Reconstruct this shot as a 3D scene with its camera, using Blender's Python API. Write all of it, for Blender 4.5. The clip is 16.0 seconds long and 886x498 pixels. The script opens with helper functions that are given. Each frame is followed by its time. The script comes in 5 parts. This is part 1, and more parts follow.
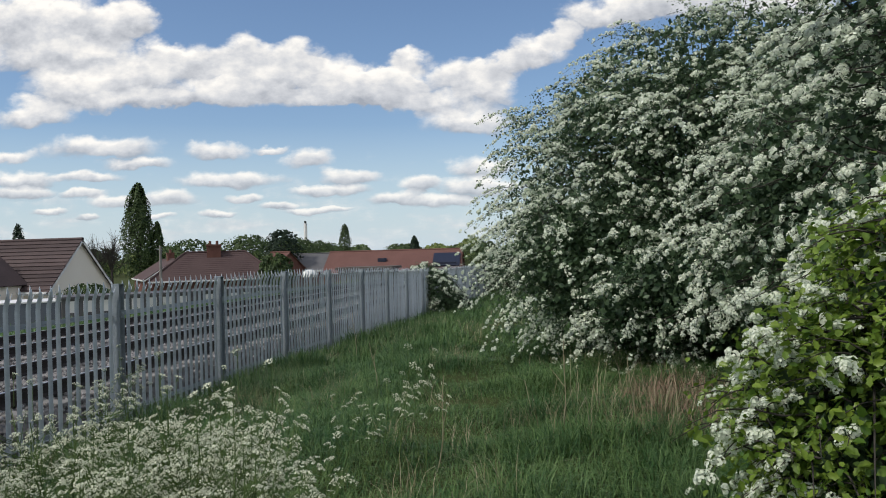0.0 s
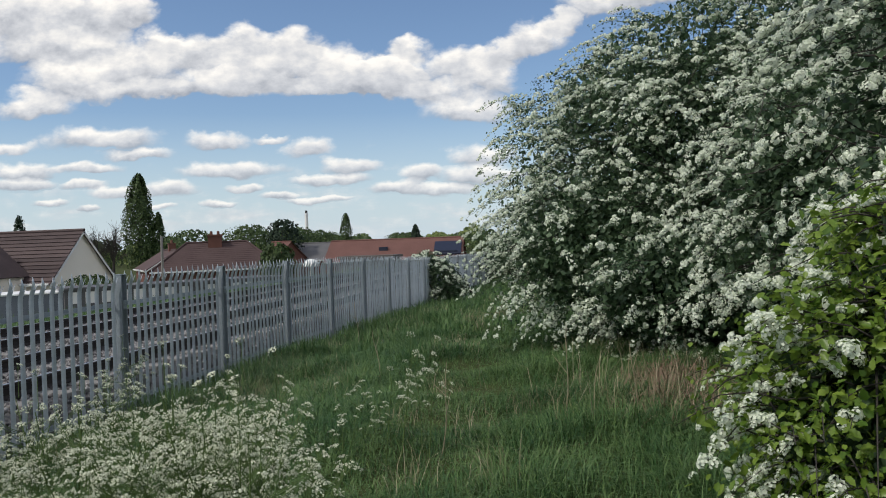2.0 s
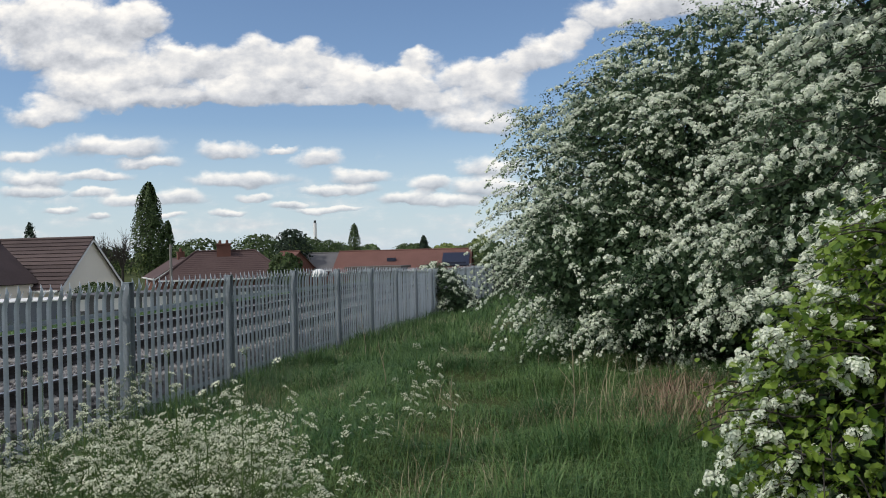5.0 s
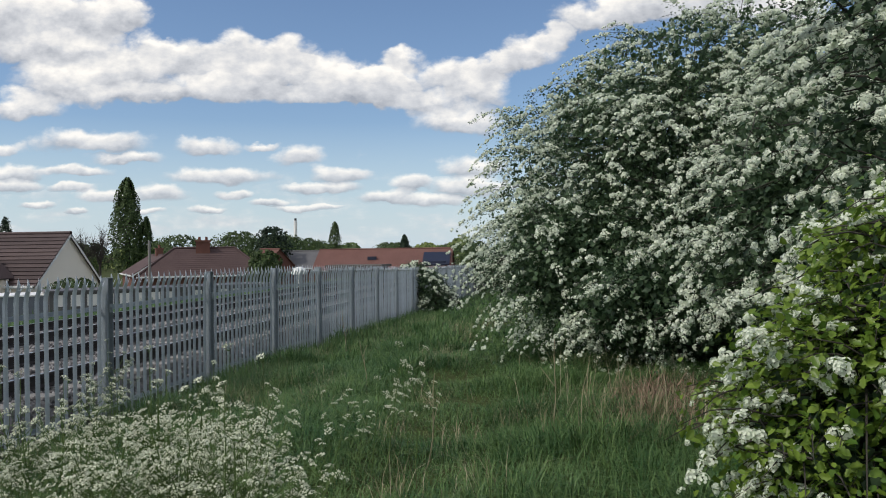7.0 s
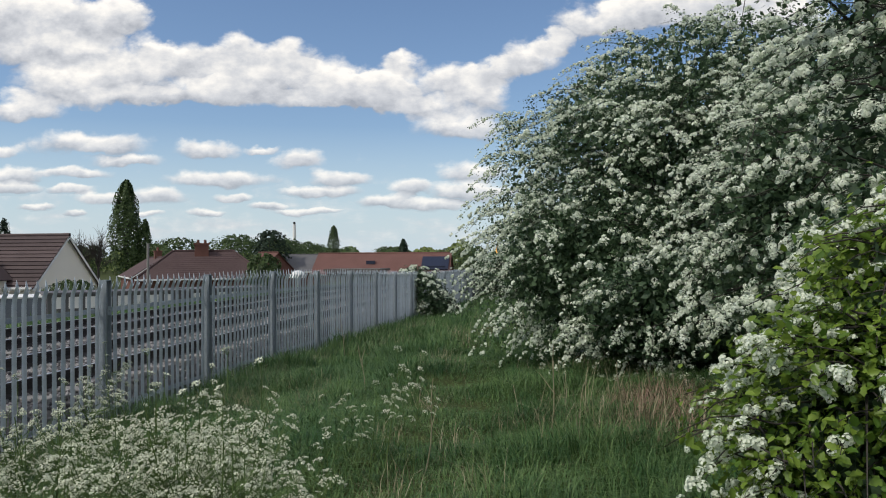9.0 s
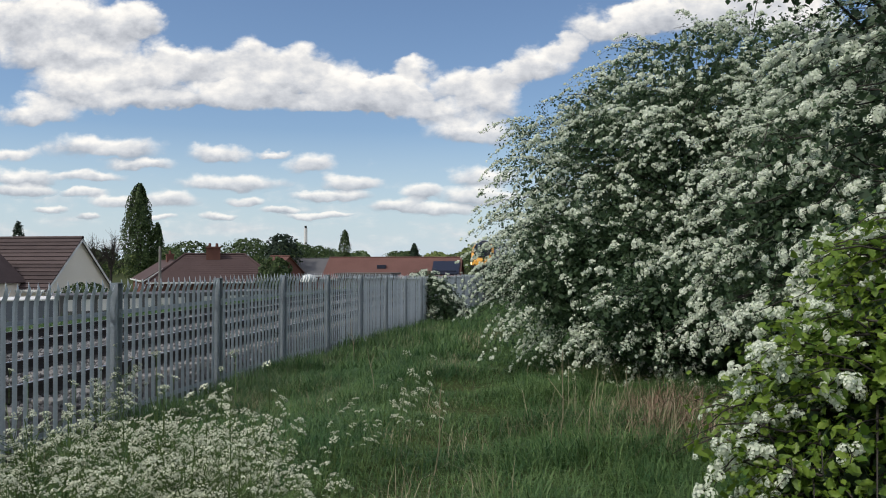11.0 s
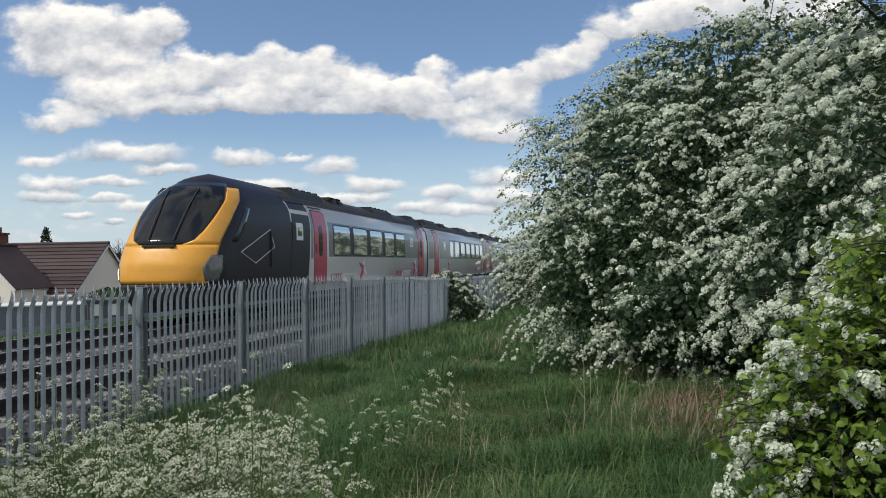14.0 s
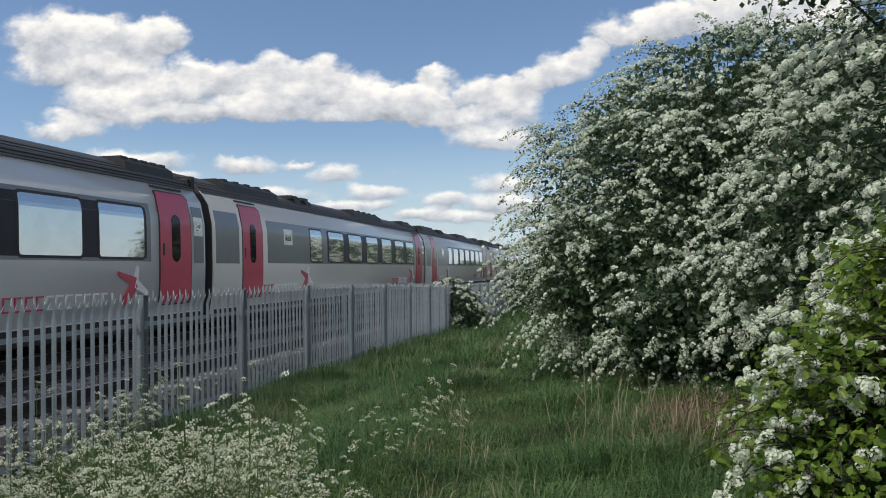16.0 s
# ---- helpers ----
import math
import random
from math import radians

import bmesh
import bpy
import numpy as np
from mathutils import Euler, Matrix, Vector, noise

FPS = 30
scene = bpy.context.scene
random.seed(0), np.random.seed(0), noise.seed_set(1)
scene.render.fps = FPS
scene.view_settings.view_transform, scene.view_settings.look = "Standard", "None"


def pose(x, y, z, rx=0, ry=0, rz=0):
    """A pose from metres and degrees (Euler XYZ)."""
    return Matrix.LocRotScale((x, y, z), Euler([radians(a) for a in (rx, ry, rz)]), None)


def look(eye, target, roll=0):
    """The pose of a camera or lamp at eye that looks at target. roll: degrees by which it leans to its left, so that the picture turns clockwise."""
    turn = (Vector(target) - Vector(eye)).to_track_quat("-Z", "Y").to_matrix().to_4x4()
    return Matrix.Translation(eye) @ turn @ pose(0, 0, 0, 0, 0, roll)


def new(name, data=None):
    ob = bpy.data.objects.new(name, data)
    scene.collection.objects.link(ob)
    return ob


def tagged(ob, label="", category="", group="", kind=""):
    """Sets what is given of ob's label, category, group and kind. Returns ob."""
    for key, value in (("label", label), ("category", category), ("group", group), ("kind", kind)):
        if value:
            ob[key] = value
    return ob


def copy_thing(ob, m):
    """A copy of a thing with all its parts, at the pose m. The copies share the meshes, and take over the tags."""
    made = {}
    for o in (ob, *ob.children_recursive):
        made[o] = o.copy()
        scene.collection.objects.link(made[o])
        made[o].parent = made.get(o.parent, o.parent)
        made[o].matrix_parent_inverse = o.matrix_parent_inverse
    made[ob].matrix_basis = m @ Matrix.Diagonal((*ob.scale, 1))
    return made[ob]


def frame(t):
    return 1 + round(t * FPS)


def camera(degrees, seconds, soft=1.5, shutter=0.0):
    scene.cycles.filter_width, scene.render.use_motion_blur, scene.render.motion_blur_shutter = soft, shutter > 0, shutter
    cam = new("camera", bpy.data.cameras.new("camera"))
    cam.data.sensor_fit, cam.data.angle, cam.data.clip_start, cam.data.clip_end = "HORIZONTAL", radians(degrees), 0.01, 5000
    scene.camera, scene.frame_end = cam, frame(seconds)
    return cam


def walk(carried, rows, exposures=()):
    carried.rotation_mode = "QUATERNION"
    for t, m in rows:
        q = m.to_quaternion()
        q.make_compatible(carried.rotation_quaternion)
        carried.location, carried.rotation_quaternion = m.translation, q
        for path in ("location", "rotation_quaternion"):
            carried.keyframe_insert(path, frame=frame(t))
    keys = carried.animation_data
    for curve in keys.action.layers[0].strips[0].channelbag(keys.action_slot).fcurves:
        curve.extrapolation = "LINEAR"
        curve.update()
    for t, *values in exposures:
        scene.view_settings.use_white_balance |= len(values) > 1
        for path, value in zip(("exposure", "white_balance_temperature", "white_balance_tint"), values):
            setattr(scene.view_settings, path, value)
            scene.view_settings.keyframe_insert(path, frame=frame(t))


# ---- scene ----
EYE = 1.6                     # eye height over the path
LENS = 57.62
# seconds, sway x y z, yaw, pitch, roll
PATH = [
    (0, 0.000, -0.000, 0.000, 9.23, 0.30, 1.58), (0.5, -0.001, -0.020, 0.003, 8.95, 0.08, 1.63), (1, 0.002, -0.007, 0.001, 8.95, -0.04, 1.93),
    (1.5, 0.001, -0.015, -0.002, 9.14, -0.24, 2.04), (2, -0.005, -0.004, -0.005, 9.31, -0.52, 2.02), (2.5, -0.006, -0.005, -0.002, 9.48, -0.52, 2.03),
    (3, -0.008, -0.003, -0.003, 9.74, -0.47, 1.95), (3.5, -0.017, -0.004, -0.017, 10.75, -0.35, 1.71), (4, -0.019, 0.015, -0.014, 11.25, -0.20, 3.16),
    (4.2, 0.007, 0.011, 0.000, 11.29, 0.24, 2.49), (6.5, -0.018, 0.006, -0.012, 8.67, 0.33, 0.97), (7, -0.021, 0.006, -0.011, 8.51, 0.24, 0.76),
    (7.5, -0.022, 0.012, -0.015, 8.44, 0.20, 0.61), (8, -0.022, 0.013, -0.014, 8.40, 0.36, 0.69), (8.5, -0.022, 0.010, -0.013, 8.41, 0.52, 0.58),
    (9, -0.027, 0.012, -0.011, 8.42, 0.57, 0.36), (11.5, -0.014, 0.019, -0.011, 9.54, 1.07, 0.18), (12, -0.014, 0.022, -0.009, 9.87, 1.29, 0.37),
    (12.5, -0.006, 0.024, -0.008, 9.50, 1.47, 0.39), (13, 0.000, 0.015, -0.011, 9.78, 1.44, 0.28), (13.5, 0.002, 0.010, -0.010, 10.46, 1.22, 0.22),
    (14, 0.011, -0.004, -0.009, 10.79, 0.99, 0.68), (14.5, 0.025, -0.008, -0.008, 11.16, 1.04, 1.06), (15, 0.029, 0.007, -0.006, 11.17, 1.24, 1.05),
    (15.5, 0.027, 0.012, -0.019, 11.04, 1.50, 0.93), (16, 0.028, 0.007, -0.009, 10.94, 1.49, 0.86),
]
cam = camera(LENS, 16.0, soft=1.0)
walk(cam, [(t, pose(x, y, EYE + z, 90 + pi, ro, ya)) for t, x, y, z, ya, pi, ro in PATH])

# ---- sky, clouds and sun ----
SUN_ELEVATION, SUN_AZIMUTH = 47.0, 236.0      # degrees; azimuth clockwise from +y
CLOUD_LIGHT, SKY_TINT = 0.94, (0.97, 1.0, 1.06)
SUN_STRENGTH, SKY_STRENGTH = 2.6, 0.108
scene.view_settings.exposure = 0.0

sun_data = bpy.data.lights.new("sun", "SUN")
sun_data.energy, sun_data.angle, sun_data.color = SUN_STRENGTH, radians(6), (1.0, 0.95, 0.86)
sun = new("sun", sun_data)
_e, _a = radians(SUN_ELEVATION), radians(SUN_AZIMUTH)
sun.matrix_world = look((0, 0, 60), Vector((0, 0, 60)) - Vector((math.cos(_e) * math.sin(_a), math.cos(_e) * math.cos(_a), math.sin(_e))))


# cumulus puffs: across, up (tangents about the mean view), half width, half height
CLOUDS_HIGH = [(-0.451, 0.300, 0.091, 0.029), (-0.521, 0.308, 0.063, 0.035), (-0.385, 0.294, 0.039, 0.028), (-0.502, 0.262, 0.070, 0.029), (-0.438, 0.257, 0.063, 0.021), (-0.340, 0.258, 0.028, 0.018), (-0.369, 0.230, 0.056, 0.024), (-0.298, 0.245, 0.036, 0.025), (-0.242, 0.255, 0.036, 0.024), (-0.179, 0.252, 0.041, 0.024), (-0.214, 0.223, 0.077, 0.025), (-0.123, 0.220, 0.046, 0.027), (-0.088, 0.206, 0.056, 0.022), (-0.033, 0.242, 0.032, 0.015), (-0.050, 0.211, 0.051, 0.025), (0.031, 0.217, 0.039, 0.022), (0.062, 0.197, 0.039, 0.022), (0.120, 0.247, 0.046, 0.022), (0.202, 0.292, 0.056, 0.025), (-0.453, 0.219, 0.070, 0.024), (-0.377, 0.199, 0.063, 0.015), (-0.278, 0.203, 0.077, 0.018), (-0.152, 0.194, 0.063, 0.014), (-0.012, 0.185, 0.049, 0.015), (0.159, 0.267, 0.026, 0.014), (0.077, 0.230, 0.030, 0.018), (0.252, 0.301, 0.049, 0.024), (0.326, 0.310, 0.077, 0.034), (0.441, 0.300, 0.070, 0.032), (0.393, 0.347, 0.098, 0.035)]
CLOUDS_MIDDLE = [(-0.503, 0.187, 0.055, 0.018), (0.037, 0.161, 0.062, 0.018), (-0.533, 0.133, 0.032, 0.011), (-0.424, 0.143, 0.079, 0.015), (-0.375, 0.122, 0.043, 0.008), (-0.276, 0.136, 0.041, 0.012), (-0.208, 0.137, 0.020, 0.006), (-0.164, 0.121, 0.029, 0.015), (-0.519, 0.106, 0.043, 0.010)]
CLOUDS_LOW = [(-0.263, 0.099, 0.062, 0.011), (-0.435, 0.107, 0.042, 0.007), (-0.527, 0.089, 0.039, 0.009), (-0.137, 0.083, 0.046, 0.007), (-0.111, 0.100, 0.036, 0.011), (-0.025, 0.087, 0.021, 0.012), (-0.057, 0.071, 0.031, 0.009), (0.053, 0.106, 0.041, 0.012), (0.049, 0.082, 0.049, 0.013), (-0.338, 0.077, 0.032, 0.011), (-0.401, 0.075, 0.032, 0.008), (-0.444, 0.086, 0.027, 0.006), (-0.246, 0.076, 0.024, 0.006), (-0.205, 0.064, 0.021, 0.005), (-0.489, 0.064, 0.018, 0.004), (-0.440, 0.057, 0.014, 0.004), (-0.278, 0.058, 0.021, 0.004), (-0.349, 0.053, 0.018, 0.004), (-0.005, 0.065, 0.042, 0.007), (-0.156, 0.057, 0.042, 0.004)]


def build_world():
    world = bpy.data.worlds.new("sky")
    scene.world = world
    world.use_nodes = True
    nt = world.node_tree
    nt.nodes.clear()
    N, L = nt.nodes.new, nt.links.new

    def math_(op, a, b=None, c=None, clamp=False):
        n = N("ShaderNodeMath")
        n.operation, n.use_clamp = op, clamp
        for i, v in enumerate((a, b, c)):
            if v is None:
                continue
            if isinstance(v, (int, float)):
                n.inputs[i].default_value = v
            else:
                L(v, n.inputs[i])
        return n.outputs[0]

    def vec_(op, a, b=None):
        n = N("ShaderNodeVectorMath")
        n.operation = op
        for i, v in enumerate((a, b)):
            if v is None:
                continue
            if isinstance(v, (tuple, list)):
                n.inputs[i].default_value = v
            else:
                L(v, n.inputs[i])
        return n.outputs["Value"] if op == "DOT_PRODUCT" else n.outputs["Vector"]

    sky = N("ShaderNodeTexSky")
    sky.sky_type, sky.sun_disc = "NISHITA", False
    sky.sun_elevation, sky.sun_rotation = radians(SUN_ELEVATION), radians(SUN_AZIMUTH)
    sky.air_density, sky.dust_density, sky.ozone_density = 1.0, 0.3, 2.5
    coord = N("ShaderNodeTexCoord").outputs["Generated"]
    turn = N("ShaderNodeVectorRotate")
    turn.rotation_type = "Z_AXIS"
    turn.inputs["Angle"].default_value = radians(-9.23)
    L(coord, turn.inputs["Vector"])
    xyz = N("ShaderNodeSeparateXYZ")
    L(turn.outputs[0], xyz.inputs[0])
    ahead = math_("MAXIMUM", xyz.outputs["Y"], 0.08)
    u, v = math_("DIVIDE", xyz.outputs["X"], ahead), math_("DIVIDE", xyz.outputs["Z"], ahead)
    flat = N("ShaderNodeCombineXYZ")
    L(u, flat.inputs[0]), L(v, flat.inputs[1])

    # billowed edges
    def noise_(scale, detail, rough, vector, stretch=1.0):
        m = vec_("MULTIPLY", vector, (1.0, stretch, 1.0))
        n = N("ShaderNodeTexNoise")
        n.inputs["Scale"].default_value, n.inputs["Detail"].default_value = scale, detail
        n.inputs["Roughness"].default_value = rough
        L(m, n.inputs["Vector"])
        return n
    warp = noise_(20.0, 4.0, 0.56, flat.outputs[0], 1.4)
    shift = vec_("MULTIPLY", vec_("SUBTRACT", warp.outputs["Color"], (0.5, 0.5, 0.5)), (0.070, 0.045, 0.0))
    # small clouds towards the horizon billow less
    far = N("ShaderNodeMapRange")
    L(v, far.inputs["Value"])
    far.inputs["From Min"].default_value, far.inputs["From Max"].default_value = 0.06, 0.22
    far.inputs["To Min"].default_value = 0.42
    spread = N("ShaderNodeVectorMath")
    spread.operation = "SCALE"
    L(shift, spread.inputs[0]), L(far.outputs[0], spread.inputs["Scale"])
    p = vec_("ADD", flat.outputs[0], spread.outputs[0])
    total, low_sum, tall_sum = 0.0, 0.0, 0.0
    for cu, cv, ru, rv in CLOUDS_HIGH + CLOUDS_MIDDLE + CLOUDS_LOW:
        ball = N("ShaderNodeTexGradient")
        ball.gradient_type = "SPHERICAL"
        ball.texture_mapping.vector_type = "POINT"
        ball.texture_mapping.scale = (1 / (1.3 * ru), 1 / (1.3 * rv), 0)
        ball.texture_mapping.translation = (-cu / (1.3 * ru), -cv / (1.3 * rv), 0)
        L(p, ball.inputs["Vector"])
        w = ball.outputs["Fac"]
        total = math_("ADD", w, total)
        low_sum = math_("MULTIPLY_ADD", w, cv / rv, low_sum)
        tall_sum = math_("MULTIPLY_ADD", w, 1 / rv, tall_sum)
    # how high over the middle of its puffs a point lies; flat bases
    warped = N("ShaderNodeSeparateXYZ")
    L(p, warped.inputs[0])
    height = math_("SUBTRACT", math_("MULTIPLY", tall_sum, warped.outputs["Y"]), low_sum)
    mean = math_("DIVIDE", height, math_("MAXIMUM", total, 0.001))
    total = math_("MULTIPLY", total, math_("MULTIPLY_ADD", mean, 2.2, 2.4, clamp=True))
    fine = noise_(48.0, 4.0, 0.55, flat.outputs[0], 1.4)
    veil_noise = noise_(9.0, 5.0, 0.58, flat.outputs[0], 4.6)
    veil = N("ShaderNodeMapRange")
    L(v, veil.inputs["Value"])
    veil.inputs["From Min"].default_value, veil.inputs["From Max"].default_value = 0.17, 0.02
    thin = math_("MULTIPLY", veil.outputs[0], math_("MULTIPLY_ADD", veil_noise.outputs["Fac"], 1.5, -0.46))
    total = math_("ADD", total, math_("MAXIMUM", thin, 0.0))
    field = math_("ADD", total, math_("MULTIPLY_ADD", fine.outputs["Fac"], 0.40, -0.20))
    cover = N("ShaderNodeMapRange")
    cover.interpolation_type = "SMOOTHSTEP"
    L(field, cover.inputs["Value"])
    cover.inputs["From Min"].default_value, cover.inputs["From Max"].default_value = 0.14, 0.66
    front = N("ShaderNodeMapRange")
    L(xyz.outputs["Y"], front.inputs["Value"])
    front.inputs["From Min"].default_value, front.inputs["From Max"].default_value = 0.35, 0.5
    thick = math_("MULTIPLY_ADD", far.outputs[0], 0.30, 0.70, clamp=True)
    cover_front = math_("MULTIPLY", math_("MULTIPLY", cover.outputs[0], thick), front.outputs[0])
    # broken cumulus over the rest of the sky
    dome = noise_(2.6, 7.0, 0.55, coord, 1.0)
    rest = N("ShaderNodeMapRange")
    rest.interpolation_type = "SMOOTHSTEP"
    L(dome.outputs["Fac"], rest.inputs["Value"])
    rest.inputs["From Min"].default_value, rest.inputs["From Max"].default_value = 0.40, 0.52
    cover_rest = math_("MULTIPLY", rest.outputs[0], math_("SUBTRACT", 1.0, front.outputs[0]))
    above = N("ShaderNodeMapRange")
    L(xyz.outputs["Z"], above.inputs["Value"])
    above.inputs["From Min"].default_value, above.inputs["From Max"].default_value = 0.0, 0.03
    cover_all = math_("MULTIPLY", math_("ADD", cover_front, cover_rest, clamp=True), above.outputs[0])

    # sunlit tops, grey bases
    lit = math_("ADD", mean, math_("MULTIPLY_ADD", math_("ADD", warp.outputs["Fac"], fine.outputs["Fac"]), 1.3, -1.3))
    ramp = N("ShaderNodeValToRGB")
    e = ramp.color_ramp.elements
    e[0].position, e[0].color = 0.0, (0.40, 0.43, 0.49, 1)
    e[1].position, e[1].color = 1.0, (1.12, 1.08, 1.02, 1)
    mid = e.new(0.5)
    mid.color = (0.72, 0.735, 0.77, 1)
    L(math_("MULTIPLY_ADD", lit, 0.68, 0.59, clamp=True), ramp.inputs[0])
    cloud = vec_("MULTIPLY", ramp.outputs["Color"], (CLOUD_LIGHT,) * 3)
    sky_light = vec_("MULTIPLY", sky.outputs[0], tuple(SKY_STRENGTH * c for c in SKY_TINT))
    haze = N("ShaderNodeMapRange")
    L(xyz.outputs["Z"], haze.inputs["Value"])
    haze.inputs["From Min"].default_value, haze.inputs["From Max"].default_value = 0.16, 0.0
    haze.inputs["To Max"].default_value = 0.9
    hazy = N("ShaderNodeMix")
    hazy.data_type = "RGBA"
    L(haze.outputs[0], hazy.inputs["Factor"])
    L(sky_light, hazy.inputs["A"])
    hazy.inputs["B"].default_value = (0.56, 0.68, 0.78, 1)
    sky_light = hazy.outputs["Result"]
    mix = N("ShaderNodeMix")
    mix.data_type = "RGBA"
    L(cover_all, mix.inputs["Factor"])
    L(sky_light, mix.inputs["A"])
    L(cloud, mix.inputs["B"])
    bg = N("ShaderNodeBackground")
    L(mix.outputs["Result"], bg.inputs["Color"])
    out = N("ShaderNodeOutputWorld")
    L(bg.outputs[0], out.inputs["Surface"])


build_world()

# ---- materials ----
def material(name, colour, rough=0.7, metal=0.0, vary=0.25, scale=3.0, fine=40.0, bump=0.2, depth=0.01, island=0.0,
             second=None, spec=0.5, through_light=0.0, per_object=0.0, coat=0.0, low=0.25, high=0.75):
    """A surface with a coarse and a fine variation and relief."""
    m = bpy.data.materials.new(name)
    m.use_nodes = True
    nt = m.node_tree
    N, L = nt.nodes.new, nt.links.new
    b = nt.nodes["Principled BSDF"]
    b.inputs["Roughness"].default_value, b.inputs["Metallic"].default_value = rough, metal
    b.inputs["Specular IOR Level"].default_value = spec
    b.inputs["Coat Weight"].default_value = coat
    b.inputs["Coat Roughness"].default_value = 0.08
    co = N("ShaderNodeTexCoord").outputs["Object"]

    def noise_(s, detail):
        n = N("ShaderNodeTexNoise")
        n.inputs["Scale"].default_value, n.inputs["Detail"].default_value = s, detail
        L(co, n.inputs["Vector"])
        return n.outputs["Fac"]
    a, f = noise_(scale, 4), noise_(fine, 6)
    mix = N("ShaderNodeMath")
    mix.operation = "MULTIPLY_ADD"
    L(f, mix.inputs[0])
    mix.inputs[1].default_value = 0.5
    half = N("ShaderNodeMath")
    half.operation = "MULTIPLY"
    L(a, half.inputs[0])
    half.inputs[1].default_value = 0.5
    L(half.outputs[0], mix.inputs[2])
    value = mix.outputs[0]
    for amount, node, socket in ((island, "ShaderNodeNewGeometry", "Random Per Island"), (per_object, "ShaderNodeObjectInfo", "Random")):
        if amount:
            add = N("ShaderNodeMath")
            add.operation = "MULTIPLY_ADD"
            L(N(node).outputs[socket], add.inputs[0])
            add.inputs[1].default_value = amount
            sub = N("ShaderNodeMath")
            sub.operation = "SUBTRACT"
            L(value, sub.inputs[0])
            sub.inputs[1].default_value = amount / 2
            L(sub.outputs[0], add.inputs[2])
            value = add.outputs[0]
    ramp = N("ShaderNodeValToRGB")
    c = Vector(colour)
    d = Vector(second) if second else c * (1 + vary)
    e = ramp.color_ramp.elements
    e[0].position, e[0].color = low, (*(c * (1 - vary) if not second else c), 1)
    e[1].position, e[1].color = high, (*d, 1)
    L(value, ramp.inputs[0])
    L(ramp.outputs[0], b.inputs["Base Color"])
    if bump:
        bm = N("ShaderNodeBump")
        bm.inputs["Strength"].default_value, bm.inputs["Distance"].default_value = bump, depth
        L(f, bm.inputs["Height"])
        L(bm.outputs[0], b.inputs["Normal"])
    if through_light:
        t = N("ShaderNodeBsdfTranslucent")
        L(ramp.outputs[0], t.inputs["Color"])
        s = N("ShaderNodeMixShader")
        s.inputs[0].default_value = through_light
        L(b.outputs[0], s.inputs[1])
        L(t.outputs[0], s.inputs[2])
        L(s.outputs[0], nt.nodes["Material Output"].inputs["Surface"])
    return m


